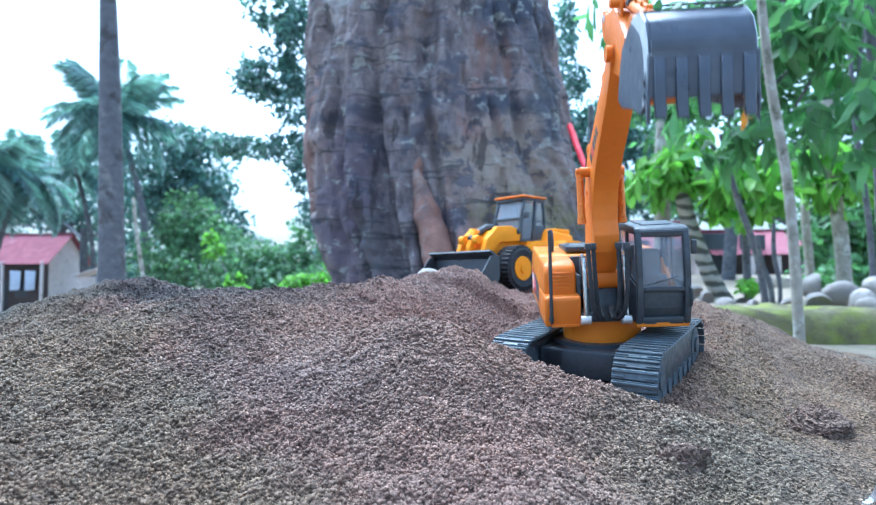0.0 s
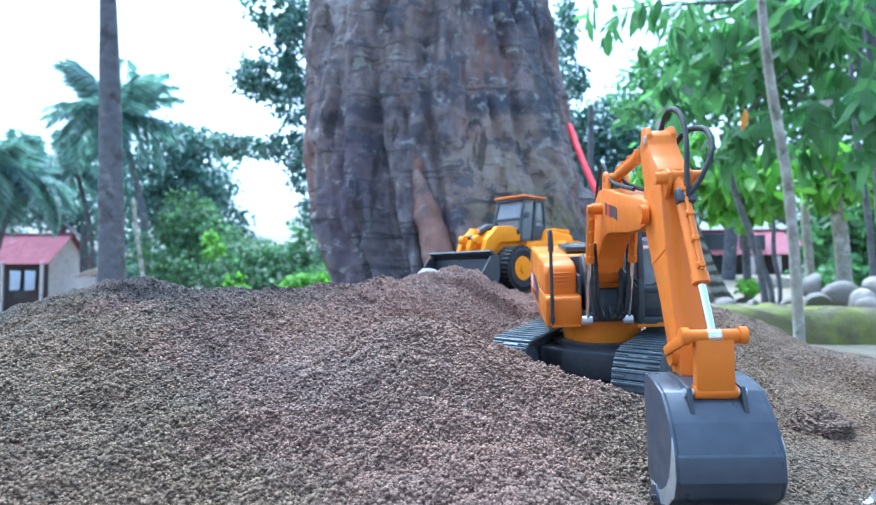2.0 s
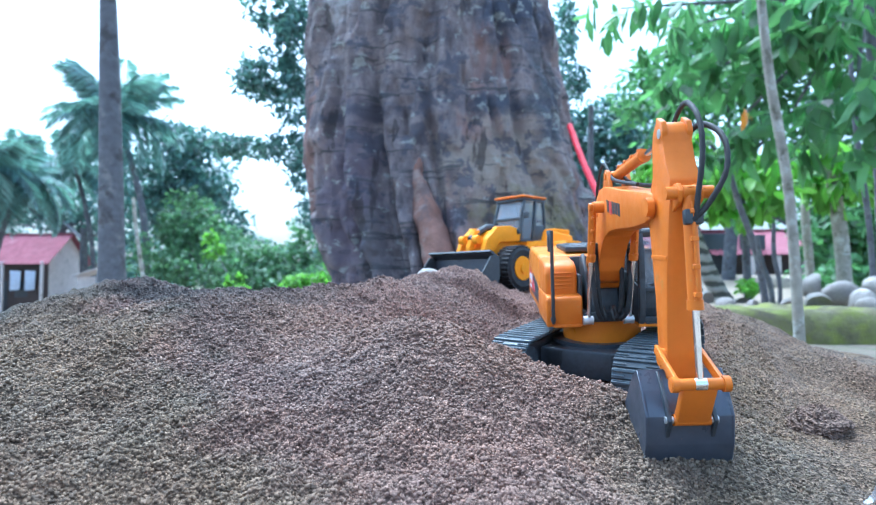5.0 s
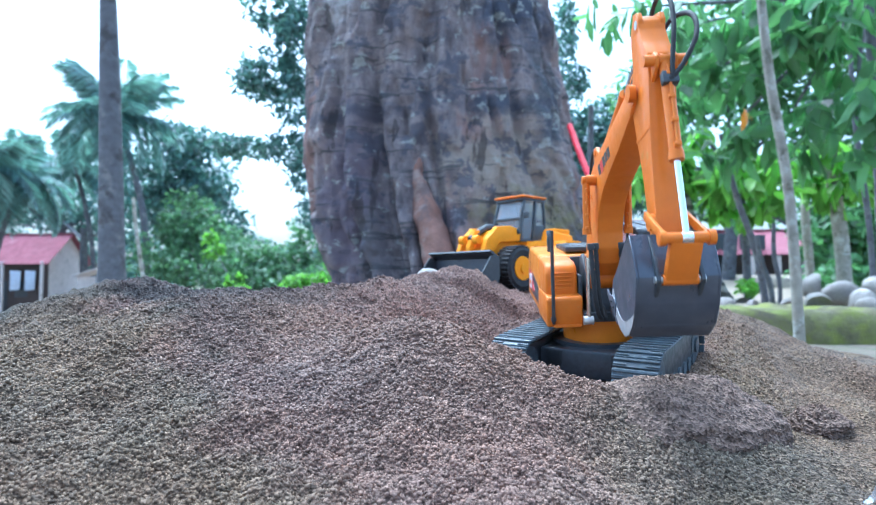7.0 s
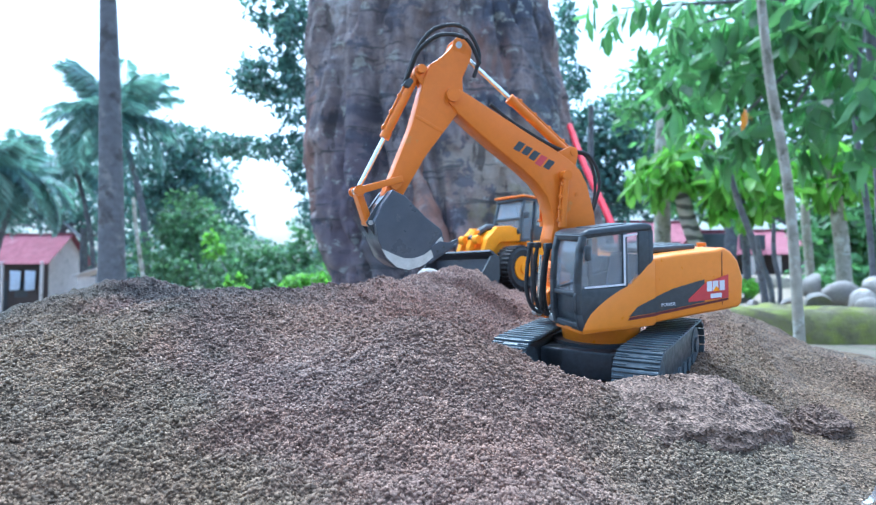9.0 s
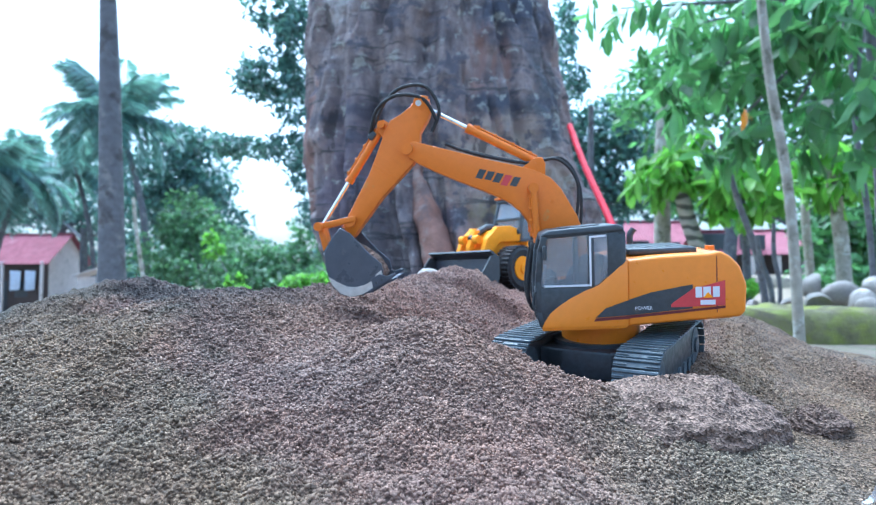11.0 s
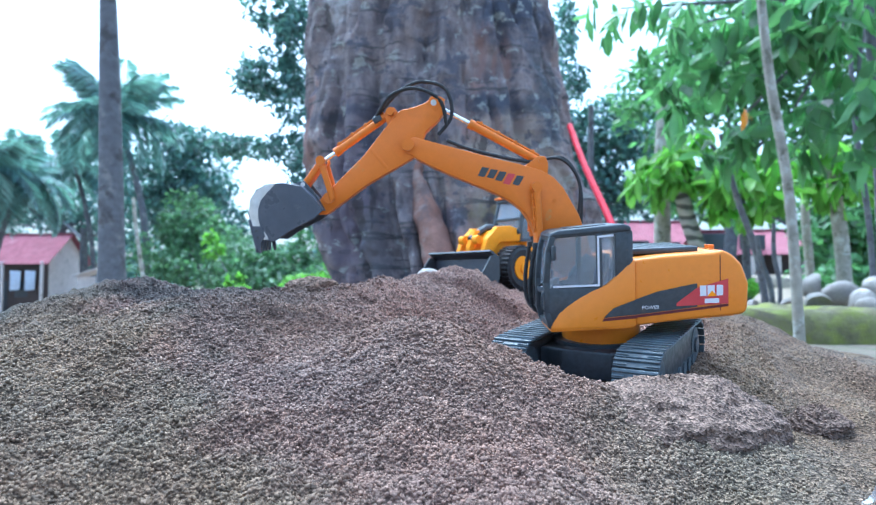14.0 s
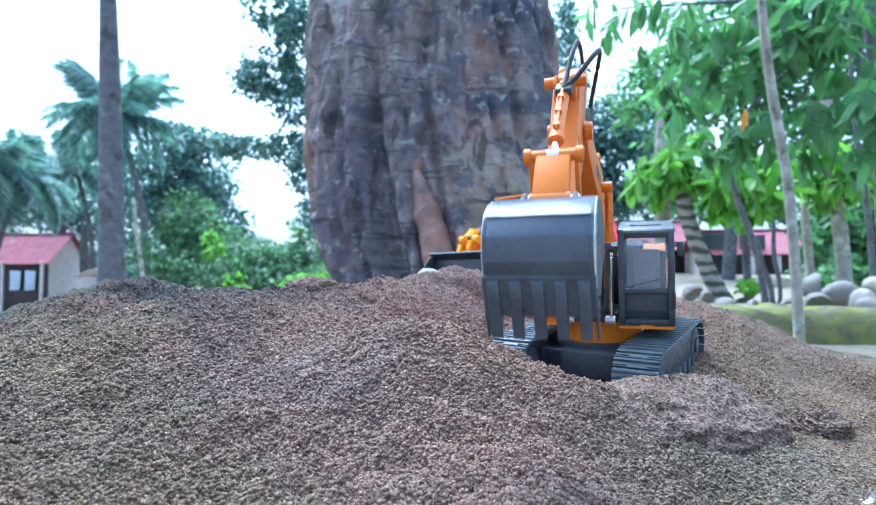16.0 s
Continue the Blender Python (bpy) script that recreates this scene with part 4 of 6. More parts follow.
    bucket = part("bucket", shell, "steel", ex, "blue-grey steel digging bucket with scraped edges")
    for s in (-1, 1):
        cheek = outer + [(0.080, 0.008), (0.070, -0.001), (0.045, -0.003), (0.010, -0.010)]
        part("cheek", prism(cheek, s * W - 0.0018, s * W + 0.0018, 0.0006, seg=1), "steel", bucket)
        wear = [(0.020, 0.0575), (0.031, 0.0635), (0.047, 0.0665), (0.061, 0.0620), (0.072, 0.0505), (0.079, 0.0375), (0.0835, 0.022), (0.0800, 0.010), (0.0745, 0.006), (0.0725, 0.015), (0.0735, 0.024), (0.068, 0.036), (0.060, 0.046), (0.050, 0.0525), (0.036, 0.0555)]
        part("worn_edge", prism(wear, s * W + s * 0.0018 - 0.0003, s * W + s * 0.0018 + 0.0003, 0), "scraped", bucket, "bare worn metal patch", smooth=0)
        part("ear", prism([(-0.007, -0.006), (0.006, -0.006), (0.014, 0.020), (0.014, 0.050), (0.000, 0.044), (-0.009, 0.040), (-0.010, 0.02)], s * 0.0185 - 0.0018, s * 0.0185 + 0.0018, 0.0008), "black", bucket)
    for u in (0, 1):
        a, b = (outer[4], outer[5]) if u else (outer[7], outer[8])
        d = 0.0012
        part("wear_strip", prism([(a[0] + d, a[1] + d), (b[0] + d, b[1] + d), (b[0] - d, b[1] - d), (a[0] - d, a[1] - d)], -W, W, 0.0004, seg=1), "steel", bucket)
    # lip plate with five flat teeth and a cutter on each side
    part("lip_plate", prism([(0.0760, 0.0420), (0.0795, 0.0430), (0.0905, 0.0150), (0.0870, 0.0140)], -W - 0.0026, W + 0.0026, 0.0006, seg=1), "steel", bucket, "worn steel lip plate")
    for i in range(5):
        y = -0.0296 + 0.0148 * i
        tooth = prism([(0.0778, 0.0395), (0.0822, 0.0405), (0.0900, 0.0225), (0.0995, 0.0030), (0.0977, 0.0018), (0.0850, 0.0190)], y - 0.0039, y + 0.0039, 0.0006, seg=1)
        part("tooth", tooth, "steel", bucket)
    for s in (-1, 1):
        y = s * (W + 0.0022)
        cutter = part("side_cutter", prism([(0.0700, 0.0240), (0.0800, 0.0330), (0.0900, 0.0160), (0.0960, -0.0010), (0.0925, -0.0020), (0.0860, 0.0080), (0.0760, 0.0120)], y - 0.0010, y + 0.0010, 0.0005, seg=1), "steel", bucket)
        for x, z in ((0.0795, 0.0240), (0.0835, 0.0160)):
            part("bolt", rod((x, y - 0.0022, z), (x, y + 0.0022, z), 0.0018, seg=8), "black", cutter)
    part("pin", rod((BUCKET_LUG[0], -0.0215, BUCKET_LUG[1]), (BUCKET_LUG[0], 0.0215, BUCKET_LUG[1]), 0.0030), "scraped", bucket)
    part("pin", rod((0, -0.0225, 0), (0, 0.0225, 0), 0.0032), "scraped", bucket)

    moving = {"upper": up, "boom": boom, "stick": stick, "bucket": bucket}
    # rams: each barrel and rod lies along its own x axis
    def ram(key, length, r, y, mat="orange"):
        bm = rod((-0.004, y, 0), (length, y, 0), r, seg=16)
        bm = rod((length - 0.006, y, 0), (length + 0.002, y, 0), r * 1.18, seg=16, bm=bm)
        bm = rod((0, y - r, 0), (0, y + r, 0), r * 1.1, seg=14, bm=bm)
        bm = tube([(0.008, y, r * 1.25), (length * 0.5, y, r * 1.3), (length - 0.006, y, r * 1.25)], r * 0.28, 6, bm)
        for i in range(4):
            bm = box(length * (0.15 + 0.24 * i), length * (0.15 + 0.24 * i) + 0.004, y - r * 0.5, y + r * 0.5, r * 0.8, r * 1.7, 0.0005, bm, seg=1)
        moving[key + "_barrel"] = part("ram_barrel", bm, mat, ex, "orange hydraulic ram barrel")
        return length

    def piston(key, length, r, y):
        bm = rod((0, y, 0), (length, y, 0), r, seg=14)
        bm = rod((0, y - r * 1.6, 0), (0, y + r * 1.6, 0), r * 1.7, seg=14, bm=bm)
        moving[key + "_rod"] = part("ram_rod", bm, "chrome", ex, "chrome hydraulic ram rod")

    ram("lift_left", 0.066, 0.0048, 0.0235)
    piston("lift_left", 0.080, 0.0028, 0.0235)
    ram("lift_right", 0.066, 0.0048, -0.0280)
    piston("lift_right", 0.080, 0.0028, -0.0280)
    ram("stick", 0.112, 0.0058, 0)
    piston("stick", 0.100, 0.0030, 0)
    ram("tip", 0.092, 0.0055, 0)
    piston("tip", 0.078, 0.0029, 0)
    bm = rod((LEVER, -0.028, 0), (LEVER, 0.028, 0), 0.0048, seg=14)
    for s in (-1, 1):
        bm = rod((LEVER, s * 0.021, 0), (LEVER, s * 0.0275, 0), 0.0064, seg=14, bm=bm)
        bm = prism([(-0.006, -0.004), (-0.006, 0.004), (LEVER, 0.0045), (LEVER + 0.005, 0), (LEVER, -0.0045)], s * 0.0215 - 0.0022, s * 0.0215 + 0.0022, 0.0012, bm)
    moving["lever"] = part("lever", bm, "orange", ex, "orange bucket lever with round knobs")
    bm = prism([(-0.003, -0.004), (-0.003, 0.004), (LINK, 0.0045), (LINK + 0.002, 0), (LINK, -0.0045)], -0.0150, 0.0150, 0.0018)
    bm = rod((LINK, -0.0165, 0), (LINK, 0.0165, 0), 0.0048, seg=14, bm=bm)
    moving["link"] = part("link", bm, "orange", ex, "broad orange bucket link plate")
    # widths and lengths of the arm
    def reach(ob, kx, ky):
        for o in (ob, *ob.children):
            for v in o.data.vertices:
                v.co.x *= kx if v.co.x > 0 else 1
                v.co.y *= ky

    reach(boom, L1 / 0.2802, 0.84)
    reach(stick, L2 / 0.1454, 0.81)
    reach(moving["lever"], 1, 0.82)
    reach(moving["link"], 1, 0.90)
    return ex, moving


EXCAVATOR, MOVING = excavator()

# times, and at each the swing, boom, stick and bucket angles in degrees
ANGLES = [
    (0.0, 265.2, 53.2, -24.0, -23.0),
    (0.5, 265.6, 32.2, -46.3, -44.0),
    (0.9, 265.8, 15.2, -58.0, -62.0),
    (1.1, 265.9, 13.4, -59.0, -66.0),
    (1.6, 266.0, 13.1, -58.5, -84.0),
    (2.5, 266.2, 12.9, -58.5, -97.0),
    (3.0, 266.3, 12.9, -62.8, -99.0),
    (3.5, 266.5, 13.2, -69.0, -105.0),
    (4.2, 266.8, 13.5, -79.0, -121.0),
    (5.2, 267.1, 14.5, -80.0, -144.0),
    (6.3, 267.2, 19.5, -78.0, -160.0),
    (6.5, 267.2, 22.5, -76.4, -160.5),
    (7.0, 267.3, 38.4, -68.0, -147.0),
    (7.5, 267.2, 50.0, -56.2, -149.0),
    (7.8, 258.5, 50.0, -54.2, -150.0),
    (8.0, 249.7, 49.5, -53.5, -149.0),
    (8.5, 221.1, 50.2, -57.5, -142.0),
    (9.0, 198.1, 48.7, -53.4, -145.0),
    (9.2, 191.3, 48.3, -53.5, -144.5),
    (9.8, 178.0, 44.5, -53.3, -143.5),
    (10.8, 175.0, 35.5, -50.0, -142.5),
    (11.3, 174.8, 33.6, -45.0, -142.0),
    (11.5, 174.8, 33.4, -42.3, -140.0),
    (11.75, 174.8, 33.3, -35.0, -130.0),
    (12.0, 174.8, 33.2, -31.6, -121.0),
    (12.5, 174.8, 33.2, -30.4, -113.0),
    (12.8, 174.6, 33.4, -31.0, -84.0),
    (13.0, 174.4, 33.5, -31.4, -53.0),
    (13.2, 174.4, 33.5, -31.4, -42.0),
    (13.5, 174.4, 33.5, -31.5, -36.5),
    (13.75, 175.2, 33.8, -31.5, -36.0),
    (14.0, 180.3, 35.2, -31.0, -36.0),
    (14.5, 207.8, 37.6, -30.5, -35.0),
    (15.0, 235.6, 36.8, -33.6, -31.0),
    (15.3, 247.0, 37.3, -36.0, -29.8),
    (15.5, 251.8, 37.3, -36.2, -29.8),
    (15.7, 250.6, 36.4, -34.5, -32.0),
    (16.0, 250.5, 29.9, -37.8, -41.0),
]


def joint_angles(t):
    """Angles at a time, gliding from row to row without overshoot."""
    rows = ANGLES
    if t <= rows[0][0]:
        return rows[0][1:]
    for i, (a, b) in enumerate(zip(rows, rows[1:])):
        if t <= b[0]:
            h = b[0] - a[0]
            s = (t - a[0]) / h
            out = []
            for k in range(1, 5):
                d = (b[k] - a[k]) / h
                p = (a[k] - rows[i - 1][k]) / (a[0] - rows[i - 1][0]) if i else d
                n = (rows[i + 2][k] - b[k]) / (rows[i + 2][0] - b[0]) if i + 2 < len(rows) else d
                m0 = 0 if p * d <= 0 else 2 * p * d / (p + d)
                m1 = 0 if n * d <= 0 else 2 * n * d / (n + d)
                out.append(a[k] * (2 * s ** 3 - 3 * s * s + 1) + h * m0 * (s ** 3 - 2 * s * s + s) + b[k] * (3 * s * s - 2 * s ** 3) + h * m1 * (s ** 3 - s * s))
            return out
    return rows[-1][1:]


def machine_poses(t):
    """The poses of all moving parts in the excavator's space."""
    swing, bo, st, bu = joint_angles(t)
    S = pose(0, 0, 0, 0, 0, swing - HEAD)

    def turn(p, a, q):
        c, s = math.cos(radians(a)), math.sin(radians(a))
        return (p[0] + c * q[0] - s * q[1], p[1] + s * q[0] + c * q[1])

    def along(p, q):
        return math.degrees(math.atan2(q[1] - p[1], q[0] - p[0]))

    def put(p, a):
        return S @ pose(p[0], 0, p[1], 0, -a, 0)

    p1 = turn(FOOT, bo, (L1, 0))
    p2 = turn(p1, st, (L2, 0))
    out = {"upper": S, "boom": put(FOOT, bo), "stick": put(p1, st), "bucket": put(p2, bu)}
    bolt, lug, pin = turn(FOOT, bo, BOLT), turn(FOOT, bo, LUG), turn(p1, st, PIN_TOP)
    for side in ("lift_left", "lift_right"):
        out[side + "_barrel"] = put(bolt, along(bolt, CYL_FOOT))
        out[side + "_rod"] = put(CYL_FOOT, along(CYL_FOOT, bolt))
    out["stick_barrel"], out["stick_rod"] = put(lug, along(lug, pin)), put(pin, along(pin, lug))
    a, b = turn(p1, st, LEVER_FOOT), turn(p2, bu, BUCKET_LUG)
    d = min(math.hypot(b[0] - a[0], b[1] - a[1]), LEVER + LINK - 0.001)
    k = math.degrees(math.acos(max(-1, min(1, (LEVER ** 2 + d * d - LINK ** 2) / (2 * LEVER * d)))))
    ang = along(a, b) + k
    tip = turn(a, ang, (LEVER, 0))
    top = turn(p1, st, CYL_TOP)
    out["lever"], out["link"] = put(a, ang), put(tip, along(tip, b))
    out["tip_barrel"], out["tip_rod"] = put(top, along(top, tip)), put(tip, along(tip, top))
    return out


# ---- wheel loader model ----
def loader():
    ld = thing("wheel_loader", pose(0.192, 1.416, 0.425, 0, 0, 221), "yellow toy wheel loader with black bucket on the sand heap", "toy loader")
    body = [(-0.16, 0.055), (-0.165, 0.10), (-0.15, 0.135), (-0.045, 0.145), (-0.035, 0.12), (-0.03, 0.06), (-0.05, 0.045), (-0.14, 0.045)]
    bm = prism(body, -0.048, 0.048, 0.005, seg=3)
    bm = box(-0.04, 0.02, -0.045, 0.045, 0.05, 0.115, 0.004, bm)
    part("rear_body", bm, "yellow", ld, "yellow engine body")
    bm = box(-0.15, -0.09, -0.04, 0.04, 0.136, 0.150, 0.003)
    part("engine_cover", bm, "yellow", ld)
    part("rear_plate", box(-0.16, -0.12, -0.03, 0.03, 0.134, 0.141, 0.002), "white", ld)
    bm = prism([(0.01, 0.055), (0.02, 0.11), (0.05, 0.138), (0.115, 0.135), (0.138, 0.110), (0.125, 0.05), (0.06, 0.04)], -0.028, 0.028, 0.003)
    part("front_frame", bm, "yellow", ld, "yellow front frame")
    for s in (-1, 1):
        bm = prism([(0.040, 0.138), (0.075, 0.146), (0.118, 0.142), (0.152, 0.112), (0.168, 0.070), (0.169, 0.030), (0.158, 0.026), (0.142, 0.076), (0.110, 0.108), (0.045, 0.112)], s * 0.038 - 0.007, s * 0.038 + 0.007, 0.002)
        part("lift_arm", bm, "yellow", ld, "yellow lift arm")
        part("arm_lug", rod((0.160, s * 0.014, 0.112), (0.160, s * 0.028, 0.112), 0.010), "yellow", ld)
        part("side_step", prism([(-0.03, 0.05), (0.03, 0.06), (0.035, 0.10), (0.0, 0.115), (-0.05, 0.112), (-0.05, 0.06)], s * 0.058 - 0.010, s * 0.058 + 0.010, 0.002), "yellow", ld)
        part("fender", prism([(-0.14, 0.08), (-0.135, 0.105), (-0.115, 0.116), (-0.06, 0.116), (-0.045, 0.10), (-0.05, 0.10), (-0.063, 0.110), (-0.113, 0.110), (-0.129, 0.10), (-0.133, 0.08)], s * 0.072 - 0.026, s * 0.072 + 0.026, 0.001), "yellow", ld)
    part("tilt_ram", tube([(0.06, 0, 0.138), (0.11, 0, 0.142), (0.160, 0, 0.112)], 0.008), "black", ld)
    part("tilt_lever", prism([(0.13, 0.135), (0.152, 0.134), (0.168, 0.095), (0.169, 0.05), (0.160, 0.05), (0.155, 0.09)], -0.007, 0.007, 0.002), "yellow", ld)
    # cab
    side = [(0.038, 0.115), (0.036, 0.165), (0.022, 0.212), (-0.042, 0.212), (-0.048, 0.165), (-0.046, 0.115)]
    bm = ring_box(side, 0.040, 0.0034)
    bm = ring_box(side, -0.040, 0.0034, bm)
    for x, z in side:
        bm = box(x - 0.0034, x + 0.0034, -0.04, 0.04, z - 0.0034, z + 0.0034, 0.001, bm)
    bm = prism([(-0.008, 0.115), (0.0, 0.115), (-0.012, 0.212), (-0.02, 0.212)], 0.037, 0.0435, 0.001, bm)
    bm = prism([(-0.048, 0.115), (-0.004, 0.115), (-0.008, 0.15), (-0.048, 0.155)], 0.0375, 0.0425, 0.001, bm)
    part("cab", bm, "black", ld, "black cab frame")
    part("roof_rim", box(-0.048, 0.030, -0.044, 0.044, 0.208, 0.2145, 0.002), "black", ld)
    part("cab_roof", box(-0.052, 0.034, -0.047, 0.047, 0.2155, 0.2215, 0.003), "orange", ld, "orange cab roof")
    part("window", prism([(0.036, 0.117), (0.034, 0.165), (0.021, 0.210), (-0.04, 0.210), (-0.046, 0.165), (-0.044, 0.117)], 0.0388, 0.0400, 0), "glass", ld, smooth=0)
    part("window", prism([(0.036, 0.117), (0.034, 0.165), (0.021, 0.210), (-0.04, 0.210), (-0.046, 0.165), (-0.044, 0.117)], -0.0400, -0.0388, 0), "glass", ld, smooth=0)
    part("window", prism([(0.0385, 0.117), (0.0365, 0.165), (0.0225, 0.210), (0.0215, 0.210), (0.0355, 0.165), (0.0375, 0.117)], -0.037, 0.037, 0), "glass", ld, "windscreen", smooth=0)
    part("driver_seat", box(-0.03, 0.0, -0.018, 0.018, 0.11, 0.175, 0.006), "black", ld)
    part("headlight", box(0.046, 0.056, 0.034, 0.050, 0.128, 0.140, 0.003), "black", ld)
    part("mirror", box(0.03, 0.036, 0.046, 0.062, 0.165, 0.18, 0.002), "black", ld)
    # wheels
    for x in (0.09, -0.088):
        for s in (-1, 1):
            y = s * 0.072
            bm = bmesh.new()
            prof = [(0.026, -0.020), (0.040, -0.0225), (0.047, -0.018), (0.049, 0.0), (0.047, 0.018), (0.040, 0.0225), (0.026, 0.020)]
            n = 40
            rings = [[bm.verts.new((r * math.cos(2 * math.pi * i / n), w, r * math.sin(2 * math.pi * i / n))) for i in range(n)] for r, w in prof]
            for a, b in zip(rings, rings[1:]):
                for i in range(n):
                    bm.faces.new((a[i], a[(i + 1) % n], b[(i + 1) % n], b[i]))
            lugs = []
            for i in range(30):
                m = pose(0, 0, 0, 0, 360 / 30 * i, 0)
                lug = box(-0.0026, 0.0026, -0.021, 0.0, 0.046, 0.0502, 0.0006, seg=1)
                lug = box(0.0026, 0.0078, 0.0, 0.021, 0.046, 0.0502, 0.0006, lug, seg=1)
                lugs.append((lug, m))
            tyre = part("tyre", bm, "rubber", ld, "black treaded rubber tyre", at=pose(x, y, 0.049))
            lug_mesh = None
            for lug, m in lugs:
                lug_mesh = lug_mesh or finish("tread_lug", lug, "rubber", 30)
                part("tread_lug", lug_mesh, "", tyre, at=m)
            rim = rod((0, s * 0.002, 0), (0, s * 0.019, 0), 0.027, seg=28)
            rim = rod((0, s * 0.01, 0), (0, s * 0.0225, 0), 0.029, 0.026, 28, rim) if s > 0 else rod((0, s * 0.0225, 0), (0, s * 0.01, 0), 0.026, 0.029, 28, rim)
            rim = rod((0, 0, 0), (0, s * 0.026, 0), 0.011, seg=16, bm=rim)
            part("rim", rim, "yellow", tyre, "yellow wheel rim")
    # bucket
    w = 0.098
    outer = [(0.172, 0.074), (0.170, 0.035), (0.178, 0.002), (0.196, -0.012), (0.242, -0.014)]
    inner = [(0.242, -0.012), (0.198, -0.009), (0.181, 0.004), (0.174, 0.035), (0.176, 0.074)]
    bk = part("bucket", prism(outer + inner, -w, w, 0.0004, seg=1), "steel", ld, "dark grey loader bucket dug into the sand")
    for s in (-1, 1):
        part("cheek", prism([(0.172, 0.074), (0.170, 0.035), (0.178, 0.002), (0.196, -0.013), (0.242, -0.014), (0.228, 0.03), (0.196, 0.074)], s * w - 0.0015, s * w + 0.0015, 0.0004, seg=1), "black", bk)
    part("spill_guard", prism([(0.170, 0.072), (0.196, 0.086), (0.199, 0.082), (0.176, 0.068)], -w, w, 0.0005, seg=1), "black", bk)
    part("stiffener", box(0.176, 0.180, -w, w, 0.030, 0.036, 0.0005, seg=1), "grey", bk)
    part("cutting_edge", box(0.234, 0.250, -w, w, -0.0155, -0.0130, 0.0005, seg=1), "scraped", bk)


loader()


# ---- sand that the bucket digs, carries and drops ----
def sand_lump(name, sx, sy, sz, seed, label, k1=1.0):
    n, k = 150, 76
    th, ph = np.meshgrid(np.linspace(0, 2 * np.pi, n, endpoint=False), np.linspace(0.02, np.pi - 0.02, k), indexing="ij")
    r = 1 + k1 * 0.3 * hash_noise(np.cos(th) * 1.8 + 3, ph * 2.3, seed) + k1 * 0.14 * hash_noise(th * 6, ph * 7, seed + 1) + k1 * 0.12 * hash_noise(th * 14, ph * 16, seed + 2) + k1 * 0.10 * hash_noise(th * 32, ph * 34, seed + 3)
    v = np.c_[(sx * r * np.sin(ph) * np.cos(th)).ravel(), (sy * r * np.sin(ph) * np.sin(th)).ravel(), (sz * r * np.cos(ph)).ravel()]
    f = []
    for i in range(n):
        for j in range(k - 1):
            a, b = i * k + j, ((i + 1) % n) * k + j
            f.append((a, a + 1, b + 1, b))
    return tagged(new(name, np_mesh(name, v, np.array(f), "clod")), label, "sand")


LOAD = sand_lump("sand_load", 0.046, 0.030, 0.020, 21, "clump of damp sand scooped and dropped by the bucket", 0.75)
SPOIL = sand_lump("sand_spoil", 0.115, 0.080, 0.052, 31, "ridge of damp sand dragged up before the tracks", 0.5)
clod = sand_lump("sand_clod", 0.038, 0.032, 0.024, 41, "small clod of damp sand on the slope")
clod.matrix_basis = pose(0.452, 0.715, 0.45 - 0.176, 0, 0, 20)


